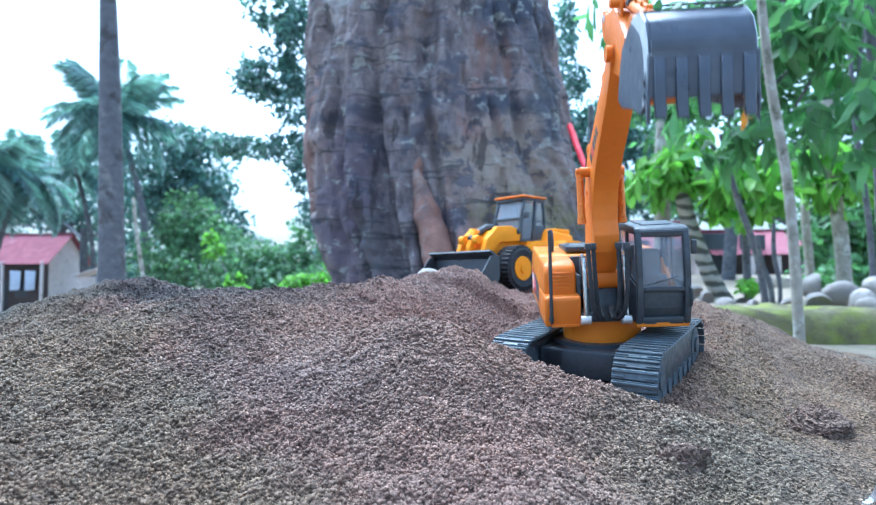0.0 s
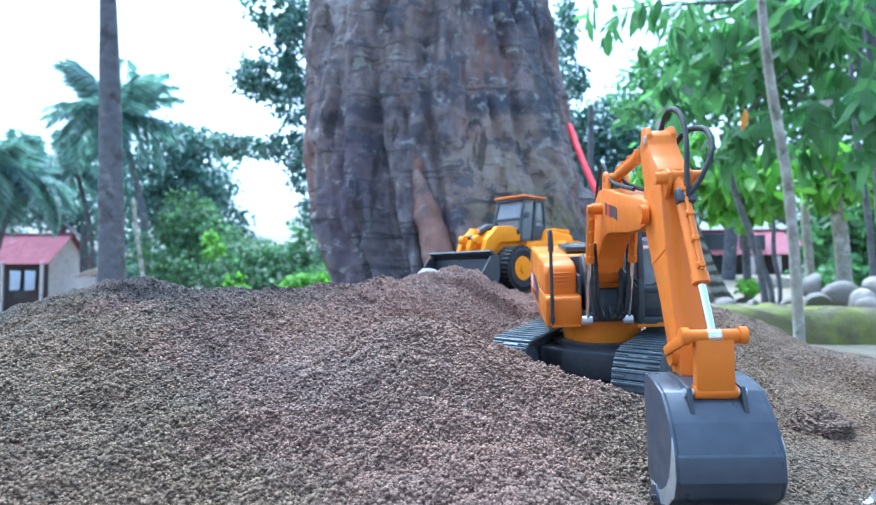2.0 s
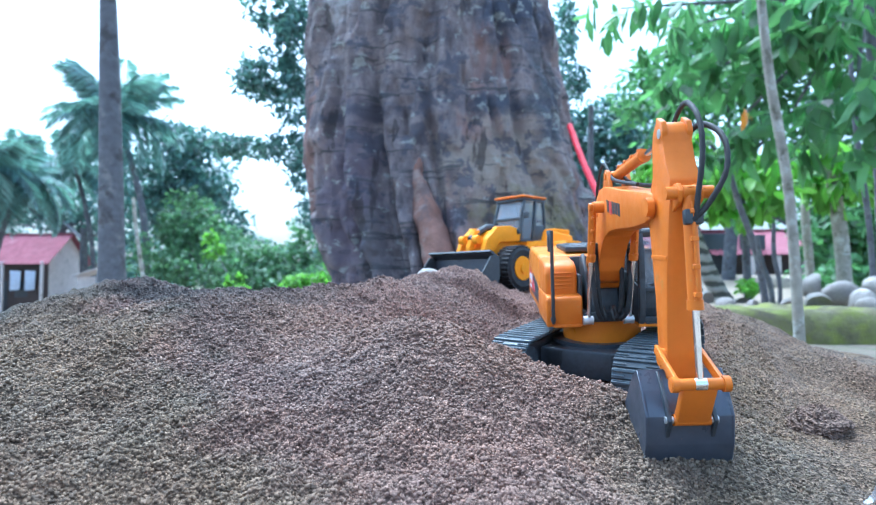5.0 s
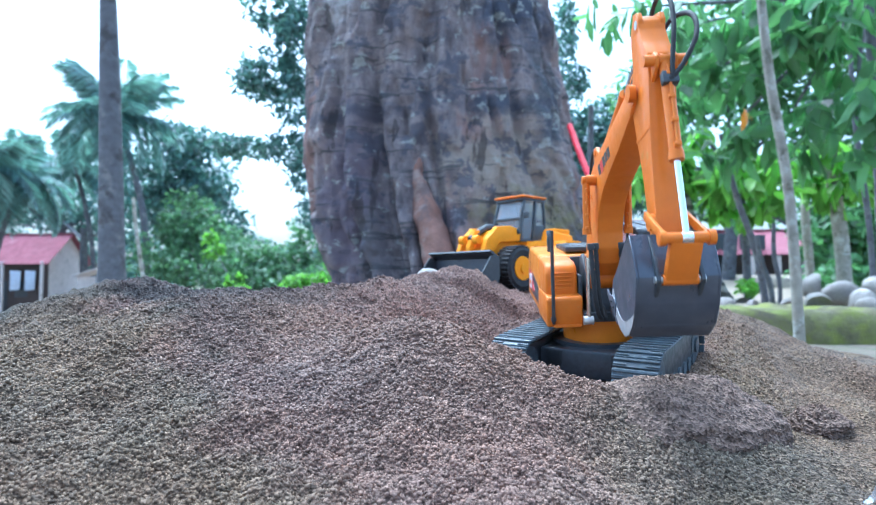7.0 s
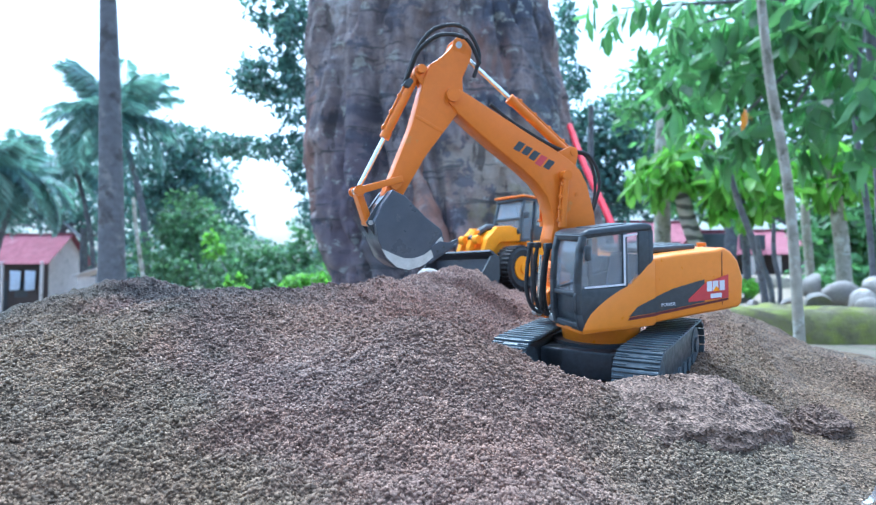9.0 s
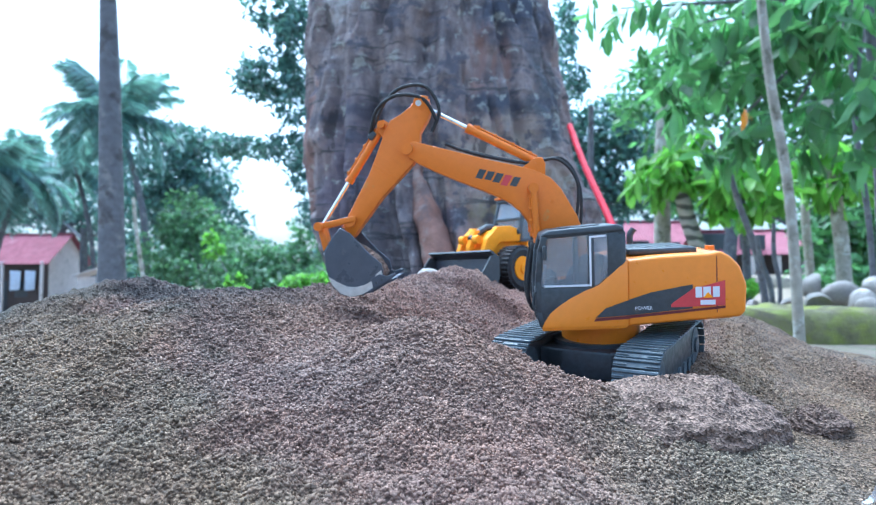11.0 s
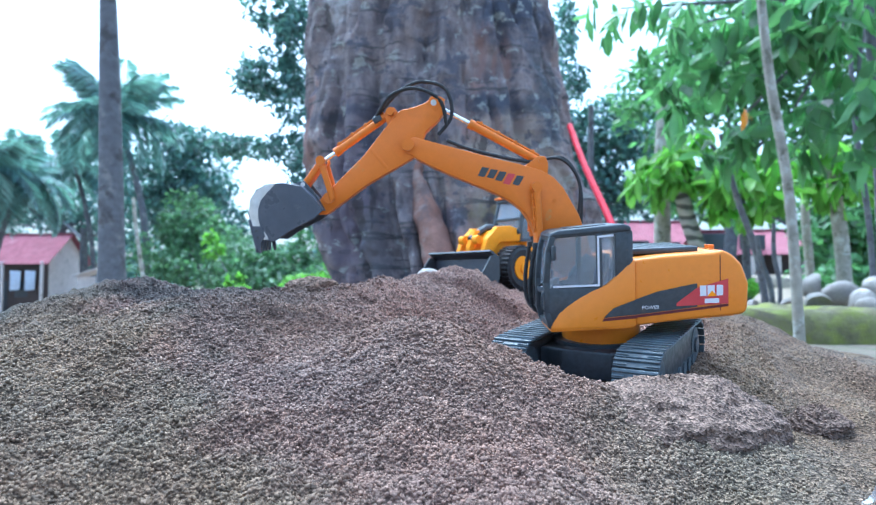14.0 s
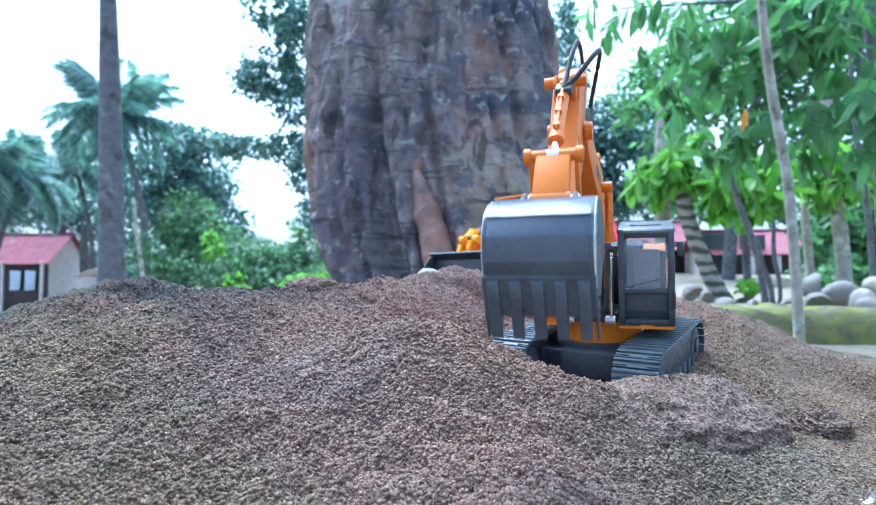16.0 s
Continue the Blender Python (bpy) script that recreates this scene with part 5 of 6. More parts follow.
# ---- great tree trunk behind the heap ----
def great_tree():
    n, k = 440, 300
    th = np.linspace(0, 2 * np.pi, n, endpoint=False)
    z = np.linspace(-0.1, 4.6, k)
    tt, zz = np.meshgrid(th, z, indexing="ij")
    rel = zz - 0.45
    r = 0.655 - 0.03 * np.clip(rel, 0, 4) + 0.10 * np.exp(-np.clip(rel + 0.2, 0, 9) / 0.35) * 0.5
    low = np.exp(-(np.clip(rel, 0, 9) / 0.8) ** 2)
    for a, w, h in ((-2.15, 0.10, 0.07), (-1.82, 0.08, 0.06), (-1.55, 0.11, 0.09), (-2.6, 0.2, 0.06), (-0.9, 0.25, 0.05), (0.3, 0.2, 0.08), (1.5, 0.2, 0.08), (2.4, 0.2, 0.08)):
        d = (tt - a + np.pi) % (2 * np.pi) - np.pi
        r = r + h * low * np.exp(-(d / w) ** 2)
    for a, w, h in ((-2.0, 0.045, 0.09), (-1.64, 0.035, 0.10), (-1.40, 0.05, 0.03), (-2.33, 0.05, 0.05), (-1.83, 0.03, 0.035), (-1.05, 0.05, 0.05)):
        d = (tt - a - 0.06 * np.sin(zz * 3) + np.pi) % (2 * np.pi) - np.pi
        r = r - h * low * np.exp(-(d / w) ** 2)
    # one slanting rusty root with a deep cleft beside it, and plates that break off in steps
    for a0, a1, w, h in ((-1.72, -1.50, 0.055, 0.065), (-1.84, -1.61, 0.035, -0.085), (-1.98, -1.86, 0.05, 0.05), (-2.10, -2.02, 0.03, -0.06), (-1.30, -1.20, 0.03, -0.03)):
        a = a1 + (a0 - a1) * np.clip((zz - 0.5) / 0.7, 0, 1.6)
        d = (tt - a + np.pi) % (2 * np.pi) - np.pi
        r = r + h * np.exp(-np.clip(zz - 0.55, 0, 9) / 0.5) * np.exp(-(d / w) ** 2)
    step = hash_noise(np.cos(tt) * 9 + 4, zz * 3.2 + np.sin(tt) * 2, 57) + 0.5 * hash_noise(np.cos(tt) * 20, zz * 7, 58)
    r = r + 0.022 * np.tanh(step * 14)
    tx = np.cos(tt) * 6
    ty = np.sin(tt) * 6
    r = r + 0.05 * hash_noise(tx * 0.5 + 9, ty * 0.5 + zz * 0.8, 51) + 0.035 * hash_noise(tx * 1.5 + 9, ty * 1.5 + zz * 2.6, 52) + 0.03 * hash_noise(tx * 3 + 5, zz * 11 + ty * 2, 53) + 0.022 * np.abs(hash_noise(tx * 5 + ty * 4, zz * 22, 54)) + 0.016 * hash_noise(tx * 12, ty * 12 + zz * 26, 55)
    cx = 0.02 + 0.035 * np.exp(-np.clip(rel, 0, 5) / 0.5)
    x, y = cx + r * np.cos(tt) + 0.06 * np.clip(0.6 - rel, 0, 1) * np.clip(np.cos(tt), 0, 1), 3.25 + r * np.sin(tt)
    # the near side leans out above and draws in at the foot
    x = x + np.interp(zz, [0.2, 0.45, 0.75, 1.06, 1.7, 3.0], [0.17, 0.135, 0.01, -0.045, -0.07, -0.09]) * np.clip(-np.cos(tt), 0, 1) ** 0.7
    x = x + np.interp(zz, [0.3, 0.6, 0.81, 1.22, 1.6, 1.94, 3.0], [0.20, 0.16, 0.12, 0.05, -0.005, -0.065, -0.10]) * np.clip(np.cos(tt), 0, 1) ** 0.7
    i = (np.arange(n)[:, None] * k + np.arange(k - 1)[None]).ravel()
    j = (((np.arange(n) + 1) % n)[:, None] * k + np.arange(k - 1)[None]).ravel()
    tree = thing("great_tree", pose(0, 0, 0), "huge old tree with mottled grey-brown fluted trunk", "tree")
    part("trunk", np_mesh("trunk", np.c_[x.ravel(), y.ravel(), zz.ravel()], np.c_[i, j, j + 1, i + 1], "bark"), "", tree)
    root = tube([(-0.13, 2.700, 1.10), (-0.10, 2.650, 0.96), (-0.08, 2.625, 0.84), (-0.05, 2.590, 0.72), (-0.02, 2.555, 0.60), (0.02, 2.520, 0.48), (0.05, 2.480, 0.36)], [0.015, 0.030, 0.045, 0.056, 0.066, 0.074, 0.080], 24)
    for v in root.verts:
        v.co += Vector((0.035 * noise.noise(v.co * 6) + 0.012 * noise.noise(v.co * 22), 0.025 * noise.noise(v.co * 9 + Vector((5, 0, 0))), 0))
    part("root", root, "rootbark", tree, "rusty brown slanting root")
    return tree


# ---- foliage ----
def leaves(blobs, count, size, seed, droop=0.3, long=2.0, name="crown", mat="leaf"):
    """Many single folded leaves scattered in clumps; blobs are (centre, radii)."""
    rng = np.random.RandomState(seed)
    vol = np.array([b[1][0] * b[1][1] * b[1][2] for b in blobs]) ** 0.7
    pick = rng.choice(len(blobs), count, p=vol / vol.sum())
    c0 = np.array([b[0] for b in blobs], float)[pick]
    rad = np.array([b[1] for b in blobs], float)[pick]
    d = rng.randn(count, 3)
    d /= np.linalg.norm(d, axis=1)[:, None]
    # clumps inside each mass give gaps and an uneven outline
    nc = max(6, count // 45)
    cd = rng.randn(len(blobs), nc, 3)
    cd /= np.linalg.norm(cd, axis=2)[:, :, None]
    cd *= (0.35 + 0.65 * rng.rand(len(blobs), nc, 1) ** 0.5)
    cl = cd[pick, rng.randint(0, nc, count)]
    c = c0 + rad * (cl + d * 0.24 * rng.rand(count, 1) ** 0.5)
    az = rng.rand(count) * 2 * np.pi
    el = -droop + 0.55 * rng.randn(count)
    ax = np.c_[np.cos(az) * np.cos(el), np.sin(az) * np.cos(el), np.sin(el)]
    sd = np.cross(ax, rng.randn(count, 3) * 0.5 + np.array([0, 0, 1.0]))
    sd /= np.linalg.norm(sd, axis=1)[:, None] + 1e-9
    up = np.cross(sd, ax)
    s = size * (0.6 + 0.8 * rng.rand(count, 1))
    v = np.stack([c, c + ax * s * 0.35 + sd * s * 0.5 / long * 1.9 * 0.5 - up * s * 0.05, c + ax * s * 0.75 + sd * s * 0.36 / long - up * s * 0.10, c + ax * s - up * s * 0.22,
                  c + ax * s * 0.75 - sd * s * 0.36 / long - up * s * 0.10, c + ax * s * 0.35 - sd * s * 0.5 / long * 1.9 * 0.5 - up * s * 0.05, c + ax * s * 0.5 - up * s * 0.12], 1)
    f = (np.arange(count)[:, None, None] * 7 + np.array([(0, 1, 6), (1, 2, 6), (2, 3, 6), (3, 4, 6), (4, 5, 6), (5, 0, 6)])[None]).reshape(-1, 3)
    return np_mesh(name, v.reshape(-1, 3), f, mat)


def tree(name, trunk, radii, blobs, count, size, seed, label, mat="leaf", bark="palmbark", droop=0.3, long=2.0, limbs=True, category="tree"):
    """A tapered trunk with limbs to each mass of leaves."""
    t = thing(name, pose(*trunk[0]), label, category)
    o = Vector(trunk[0])
    part("trunk", tube([Vector(p) - o for p in trunk], list(radii), 10), bark, t)
    if limbs:
        top = Vector(trunk[-1]) - o
        for c, r in blobs:
            c = Vector(c) - o
            part("limb", tube([top * 0.8, (top * 0.8 + c) / 2 + Vector((0, 0, 0.1 * r[2])), c], [radii[-1] * 0.7, radii[-1] * 0.45, radii[-1] * 0.15], 6), bark, t)
    part("crown", leaves([((Vector(c) - o)[:], r) for c, r in blobs], count, size, seed, droop, long, mat=mat), "", t)
    return t


def frond_mesh(length, seed, sag):
    rng = random.Random(seed)
    v, f = [], []
    n = 34
    pts = []
    for i in range(n + 1):
        s = i / n
        pts.append(Vector((length * (s - 0.16 * sag * s ** 3), 0, length * (0.55 * s - sag * s * s))))
    for i in range(n):
        p, q = pts[i], pts[i + 1]
        w = 0.012 * length * (1 - i / n) + 0.003
        k = len(v)
        v += [(p.x, -w, p.z), (p.x, w, p.z), (q.x, w, q.z), (q.x, -w, q.z)]
        f += [(k, k + 1, k + 2, k), (k, k + 2, k + 3, k)]
        s = i / n
        if i < 3:
            continue
        ll = length * 0.30 * math.sin(math.pi * (0.12 + 0.86 * s)) ** 0.7
        for side in (-1, 1):
            k = len(v)
            tip = p + Vector((ll * 0.45, side * ll * (0.75 + 0.2 * rng.random()), -ll * (0.45 + 0.35 * rng.random())))
            mid = (p + tip) / 2 + Vector((0.02, 0, 0.10 * ll))
            ww = 0.017 * length
            v += [p[:], (mid + Vector((ww, 0, 0)))[:], tip[:], (mid - Vector((ww, 0, 0)))[:]]
            f += [(k, k + 1, k + 2), (k, k + 2, k + 3)]
    tri = []
    for a in f:
        tri.append(a[:3] if len(a) == 3 or a[3] == a[0] else a[:3])
        if len(a) == 4 and a[3] != a[0]:
            tri.append((a[0], a[2], a[3]))
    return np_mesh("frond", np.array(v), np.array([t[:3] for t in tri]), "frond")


def palm(foot, top, r0, r1, size, fronds, seed, label, bend=0.0, bark="palmbark", crown=True):
    t = thing("coconut_palm", pose(*foot), label, "palm tree", group="palms behind the yard")
    o, e = Vector(foot), Vector(top)
    d = e - o
    pts = [d * s + Vector((bend * math.sin(math.pi * s), 0, 0)) for s in (0, 0.08, 0.25, 0.5, 0.75, 1)]
    part("trunk", tube(pts, [r0 * 1.35, r0, r0 * 0.9, (r0 + r1) / 2, r1, r1 * 0.9], 14, ribs=0.012), bark, t)
    if crown:
        rng = random.Random(seed)
        ms = [frond_mesh(size, seed + i, sg) for i, sg in enumerate((0.55, 0.8, 1.05))]
        for i in range(fronds):
            a = 360 * i * 0.381966 + rng.uniform(-12, 12)
            lift = rng.uniform(-35, 52)
            part("frond", ms[0 if lift > 12 else 1 if lift > -8 else 2], "", t, at=Matrix.Translation(d) @ pose(0, 0, 0, 0, 0, a) @ pose(0, 0, 0, rng.uniform(-15, 15), -lift, 0))
    return t


great_tree()

# left of the yard
palm((-3.461, 6.300, 0.184), (-3.669, 6.300, 5.109), 0.135, 0.075, 2.0, 0, 1, "tall grey coconut palm trunk rising out of view", 0.02, crown=False)
palm((-12.766, 26.000, -0.649), (-14.289, 26.000, 7.587), 0.16, 0.12, 3.3, 34, 5, "coconut palm with drooping crown, haze blue in its colour", 0.5)
palm((-22.673, 30.000, -1.240), (-21.193, 30.000, 5.430), 0.16, 0.12, 3.2, 24, 9, "coconut palm with drooping crown, haze blue in its colour", -0.4)
palm((-20.846, 36.000, -1.578), (-22.208, 36.000, 7.287), 0.16, 0.12, 3.2, 24, 15, "coconut palm with drooping crown, haze blue in its colour", 0.4)
palm((-22.215, 28.000, -1.128), (-21.665, 28.000, 5.768), 0.16, 0.12, 3.2, 22, 19, "coconut palm with drooping crown, haze blue in its colour", 0.3)

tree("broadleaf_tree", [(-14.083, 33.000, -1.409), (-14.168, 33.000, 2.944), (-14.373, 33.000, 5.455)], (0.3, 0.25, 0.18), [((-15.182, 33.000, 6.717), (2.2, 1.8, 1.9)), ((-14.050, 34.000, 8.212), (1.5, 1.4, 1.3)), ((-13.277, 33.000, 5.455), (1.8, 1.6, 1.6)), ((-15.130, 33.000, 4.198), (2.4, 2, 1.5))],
     5200, 0.30, 61, "dark broadleaf tree behind the yard", "leaf_hazed")
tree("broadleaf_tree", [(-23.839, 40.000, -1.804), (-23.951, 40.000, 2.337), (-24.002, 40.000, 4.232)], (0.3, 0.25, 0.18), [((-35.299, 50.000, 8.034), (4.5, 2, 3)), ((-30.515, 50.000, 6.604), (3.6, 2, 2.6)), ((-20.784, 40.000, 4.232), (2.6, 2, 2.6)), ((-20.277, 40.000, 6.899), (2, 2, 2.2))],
     3400, 0.38, 62, "dark broadleaf tree behind the house", "leaf_hazed")
tree("broadleaf_tree", [(-10.243, 24.000, -0.902), (-10.164, 24.000, 0.902), (-10.068, 24.000, 1.809)], (0.16, 0.12, 0.08), [((-10.966, 24.000, 1.355), (1.6, 1.4, 1.2)), ((-10.510, 25.000, 3.051), (1.2, 1.4, 1.2)), ((-10.256, 25.000, 2.103), (1.5, 1.4, 1.2)), ((-8.704, 24.000, 1.582), (1.4, 1.4, 1.2)), ((-9.195, 23.000, 0.667), (2.2, 1.4, 0.9))],
     6500, 0.22, 63, "mid-green bushy tree at the yard's edge", "leaf_mid")
tree("broadleaf_tree", [(-6.001, 21.000, -0.733), (-6.014, 21.000, 0.252), (-5.925, 21.000, 1.044)], (0.14, 0.1, 0.07), [((-6.817, 21.000, 1.044), (1.3, 1.2, 0.9)), ((-5.625, 21.000, 0.846), (1.3, 1.2, 0.9)), ((-4.654, 22.000, 1.488), (1.2, 1.2, 1.4)), ((-5.728, 20.000, 0.262), (1.8, 1.2, 0.6)), ((-4.221, 20.000, 0.356), (1.2, 1.0, 0.6))],
     6500, 0.2, 64, "mid-green bushy tree at the yard's edge", "leaf_mid")
tree("shrub", [(-3.145, 14.000, -0.339), (-3.149, 14.000, 0.055), (-3.151, 14.000, 0.252)], (0.04, 0.03, 0.02), [((-3.284, 14.000, 0.345), (0.5, 0.5, 0.28)), ((-2.626, 14.000, 0.516), (0.25, 0.4, 0.35))], 1100, 0.13, 65, "bright green young shrub", "leaf_bright", category="shrub")
tree("shrub", [(-5.400, 16.000, -0.451), (-5.406, 16.000, -0.001), (-5.409, 16.000, 0.149)], (0.04, 0.03, 0.02), [((-5.411, 16.000, 0.299), (0.4, 0.4, 0.3)), ((-6.489, 17.000, 1.413), (0.4, 0.4, 0.5))], 500, 0.15, 66, "bright green young shrub", "leaf_bright", category="shrub")
# leafy boughs of a tree beside the great trunk
tree("shade_tree", [(-1.151, 8.500, 0.091), (-1.255, 8.500, 3.707), (-1.516, 8.500, 5.800)], (0.2, 0.12, 0.05), [((-2.324, 8.500, 4.455), (0.5, 0.6, 0.4)), ((-1.991, 8.500, 3.955), (0.35, 0.6, 0.45)), ((-2.393, 8.500, 3.458), (0.5, 0.6, 0.3)), ((-2.675, 8.500, 3.293), (0.3, 0.5, 0.22)), ((-2.039, 8.400, 3.016), (0.35, 0.5, 0.4)), ((-2.136, 8.500, 2.350), (0.42, 0.5, 0.22)),
     ((-2.899, 8.600, 2.397), (0.4, 0.5, 0.16)), ((-1.930, 8.500, 1.942), (0.25, 0.4, 0.25)), ((-3.145, 8.600, 2.455), (0.2, 0.4, 0.14)), ((-1.804, 8.500, 1.415), (0.2, 0.4, 0.25)), ((1.845, 8.500, 4.038), (0.18, 0.5, 0.5)), ((1.919, 8.500, 3.293), (0.25, 0.5, 0.25))],
     8200, 0.085, 67, "shade tree with gappy dark green boughs", "leaf_hazed", limbs=False)

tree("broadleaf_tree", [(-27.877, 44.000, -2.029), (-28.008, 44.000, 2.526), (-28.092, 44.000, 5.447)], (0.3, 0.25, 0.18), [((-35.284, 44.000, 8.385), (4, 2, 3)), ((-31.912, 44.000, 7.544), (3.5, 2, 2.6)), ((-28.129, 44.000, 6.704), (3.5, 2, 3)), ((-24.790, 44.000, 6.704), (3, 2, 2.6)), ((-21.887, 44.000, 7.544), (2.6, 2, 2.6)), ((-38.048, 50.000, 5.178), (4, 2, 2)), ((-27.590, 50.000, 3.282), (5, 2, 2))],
     4800, 0.45, 68, "dark broadleaf trees behind the palms", "leaf_hazed")
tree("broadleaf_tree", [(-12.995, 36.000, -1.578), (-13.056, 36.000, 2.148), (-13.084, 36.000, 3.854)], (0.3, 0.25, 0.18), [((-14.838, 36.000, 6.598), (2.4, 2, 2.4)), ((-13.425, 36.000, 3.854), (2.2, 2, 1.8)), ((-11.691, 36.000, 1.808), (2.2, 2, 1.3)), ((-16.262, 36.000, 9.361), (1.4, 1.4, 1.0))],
     5000, 0.36, 69, "tall mid-green tree at the yard's edge", "leaf_hazed")
# right of the yard
for a, b, r0, r1, lab, bk in (((2.070, 3.400, 0.227), (1.869, 3.400, 2.489), 0.031, 0.022, "slim pale upright sapling trunk", "palebark"), ((4.810, 7.000, 0.056), (4.655, 7.000, 2.588), 0.09, 0.06, "pale lichen-spotted tree trunk", "palebark"),
                              ((4.053, 5.500, 0.140), (3.885, 5.500, 2.664), 0.03, 0.02, "thin dark upright sapling trunk", "palmbark"), ((2.978, 8.000, -0.001), (3.103, 8.000, 2.894), 0.12, 0.09, "grey upright palm tree trunk", "palebark"),
                              ((3.137, 5.600, 0.134), (2.700, 5.600, 1.836), 0.035, 0.02, "thin brown leaning sapling stem", "palmbark"), ((2.938, 5.200, 0.157), (2.808, 5.200, 0.843), 0.025, 0.018, "thin brown leaning sapling stem", "palmbark"), ((3.216, 5.600, 0.134), (3.185, 5.600, 0.980), 0.022, 0.018, "thin brown leaning sapling stem", "palmbark"),
                              ((5.008, 8.000, -0.001), (4.988, 8.000, 1.969), 0.06, 0.05, "slim pale upright sapling trunk", "palebark"), ((2.352, 9.000, -0.057), (2.355, 9.000, 3.112), 0.05, 0.04, "thin dark upright sapling trunk", "palmbark")):
    t = thing("sapling", pose(*a), lab, "tree trunk")
    d = Vector(b) - Vector(a)
    part("trunk", tube([Vector((0, 0, -0.3)), d * 0.3 + Vector((0.02, 0, 0)), d * 0.65 - Vector((0.015, 0, 0)), d], [r0, r0 * 0.9, (r0 + r1) / 2, r1], 10), bk, t)
palm((3.639, 7.500, 0.098), (3.010, 7.500, 2.343), 0.11, 0.085, 1.6, 0, 3, "leaning ringed palm trunk with pale lichen", -0.15, "ringbark", crown=False)

tree("cacao_tree", [(3.637, 4.800, 0.180), (3.602, 4.800, 1.823), (3.371, 4.600, 3.345)], (0.06, 0.05, 0.04), [((2.196, 4.800, 2.570), (0.5, 0.6, 0.3)), ((2.674, 4.600, 2.257), (0.45, 0.6, 0.35)), ((2.957, 4.300, 2.265), (0.45, 0.5, 0.4)), ((2.990, 4.200, 1.611), (0.3, 0.4, 0.35)), ((2.702, 4.600, 1.633), (0.4, 0.5, 0.25)),
     ((2.244, 5.200, 2.189), (0.35, 0.5, 0.3)), ((1.569, 5.000, 2.781), (0.28, 0.4, 0.12)), ((2.410, 5.000, 1.640), (0.3, 0.5, 0.2))],
     800, 0.22, 71, "cacao tree with large drooping green leaves", "leaf", droop=0.9, long=2.6)
tree("cacao_tree", [(3.920, 7.500, 0.027), (3.879, 7.500, 1.302), (3.687, 7.500, 2.234)], (0.05, 0.045, 0.04), [((2.752, 7.500, 1.874), (0.4, 0.5, 0.35)), ((3.325, 7.500, 2.018), (0.5, 0.5, 0.4)), ((3.732, 7.200, 1.611), (0.5, 0.5, 0.4)), ((4.631, 7.000, 1.779), (0.6, 0.6, 0.4))],
     1100, 0.25, 72, "cacao tree with large bright green leaves", "leaf_bright", droop=0.9, long=2.4)
tree("broadleaf_tree", [(7.767, 16.000, -0.151), (7.965, 16.000, 1.963), (8.017, 16.000, 4.257)], (0.2, 0.16, 0.1), [((6.360, 16.000, 5.337), (1.6, 1.5, 1.4)), ((7.909, 16.000, 6.268), (2.0, 1.5, 1.6)), ((9.731, 16.000, 5.647), (2.0, 1.5, 1.8)), ((11.582, 16.000, 6.113), (2.0, 1.5, 2.2)), ((7.682, 17.000, 3.191), (2.0, 1.5, 0.9)), ((10.875, 16.000, 3.030), (2.4, 1.5, 1.4)), ((9.474, 16.000, 7.518), (3, 1.5, 1.2))],
     9000, 0.26, 73, "dense mid-green broadleaf tree", "leaf")
tree("broadleaf_tree", [(6.334, 22.000, -0.377), (6.372, 22.000, 2.530), (6.399, 22.000, 4.628)], (0.2, 0.16, 0.1), [((6.209, 22.000, 6.108), (1.4, 1.3, 1.2)), ((7.026, 22.000, 4.628), (1.8, 1.3, 1.5)), ((5.759, 22.000, 3.577), (1.5, 1.3, 1.5)), ((8.378, 24.000, 6.853), (1.4, 1.3, 1.4)), ((5.149, 22.000, 5.050), (1.2, 1.2, 2)), ((9.470, 24.000, 3.861), (2.4, 1.3, 1))],
     7500, 0.27, 74, "hazy green broadleaf tree in the distance", "leaf_hazed")
tree("broadleaf_tree", [(8.084, 12.000, -0.001), (8.104, 12.000, 0.676), (8.118, 12.000, 1.130)], (0.12, 0.1, 0.08), [((8.150, 12.000, 1.300), (0.8, 0.8, 0.7)), ((8.579, 12.000, 1.357), (0.9, 0.8, 0.9)), ((7.426, 11.000, 0.554), (0.7, 0.6, 0.3)), ((8.503, 11.000, 1.699), (0.9, 0.8, 0.9)), ((6.973, 13.000, 2.050), (0.8, 0.7, 0.4))],
     4200, 0.2, 75, "bushy undergrowth beyond the low wall", "leaf")
tree("shrub", [(3.428, 6.500, 0.096), (3.432, 6.500, 0.267), (3.434, 6.500, 0.328)], (0.015, 0.012, 0.01), [((3.435, 6.500, 0.377), (0.13, 0.15, 0.1))], 170, 0.09, 76, "small bright green seedling", "leaf_bright", category="shrub")
part_leaf = thing("dry_leaf", pose(*(2.105, 4.000, 1.633)), "single dead orange-brown leaf hanging from a twig", "leaf")
part("blade", leaves([((0, 0, 0), (0.02, 0.02, 0.05))], 3, 0.12, 81, 1.3, 2.4, "blade", "dry"), "", part_leaf)
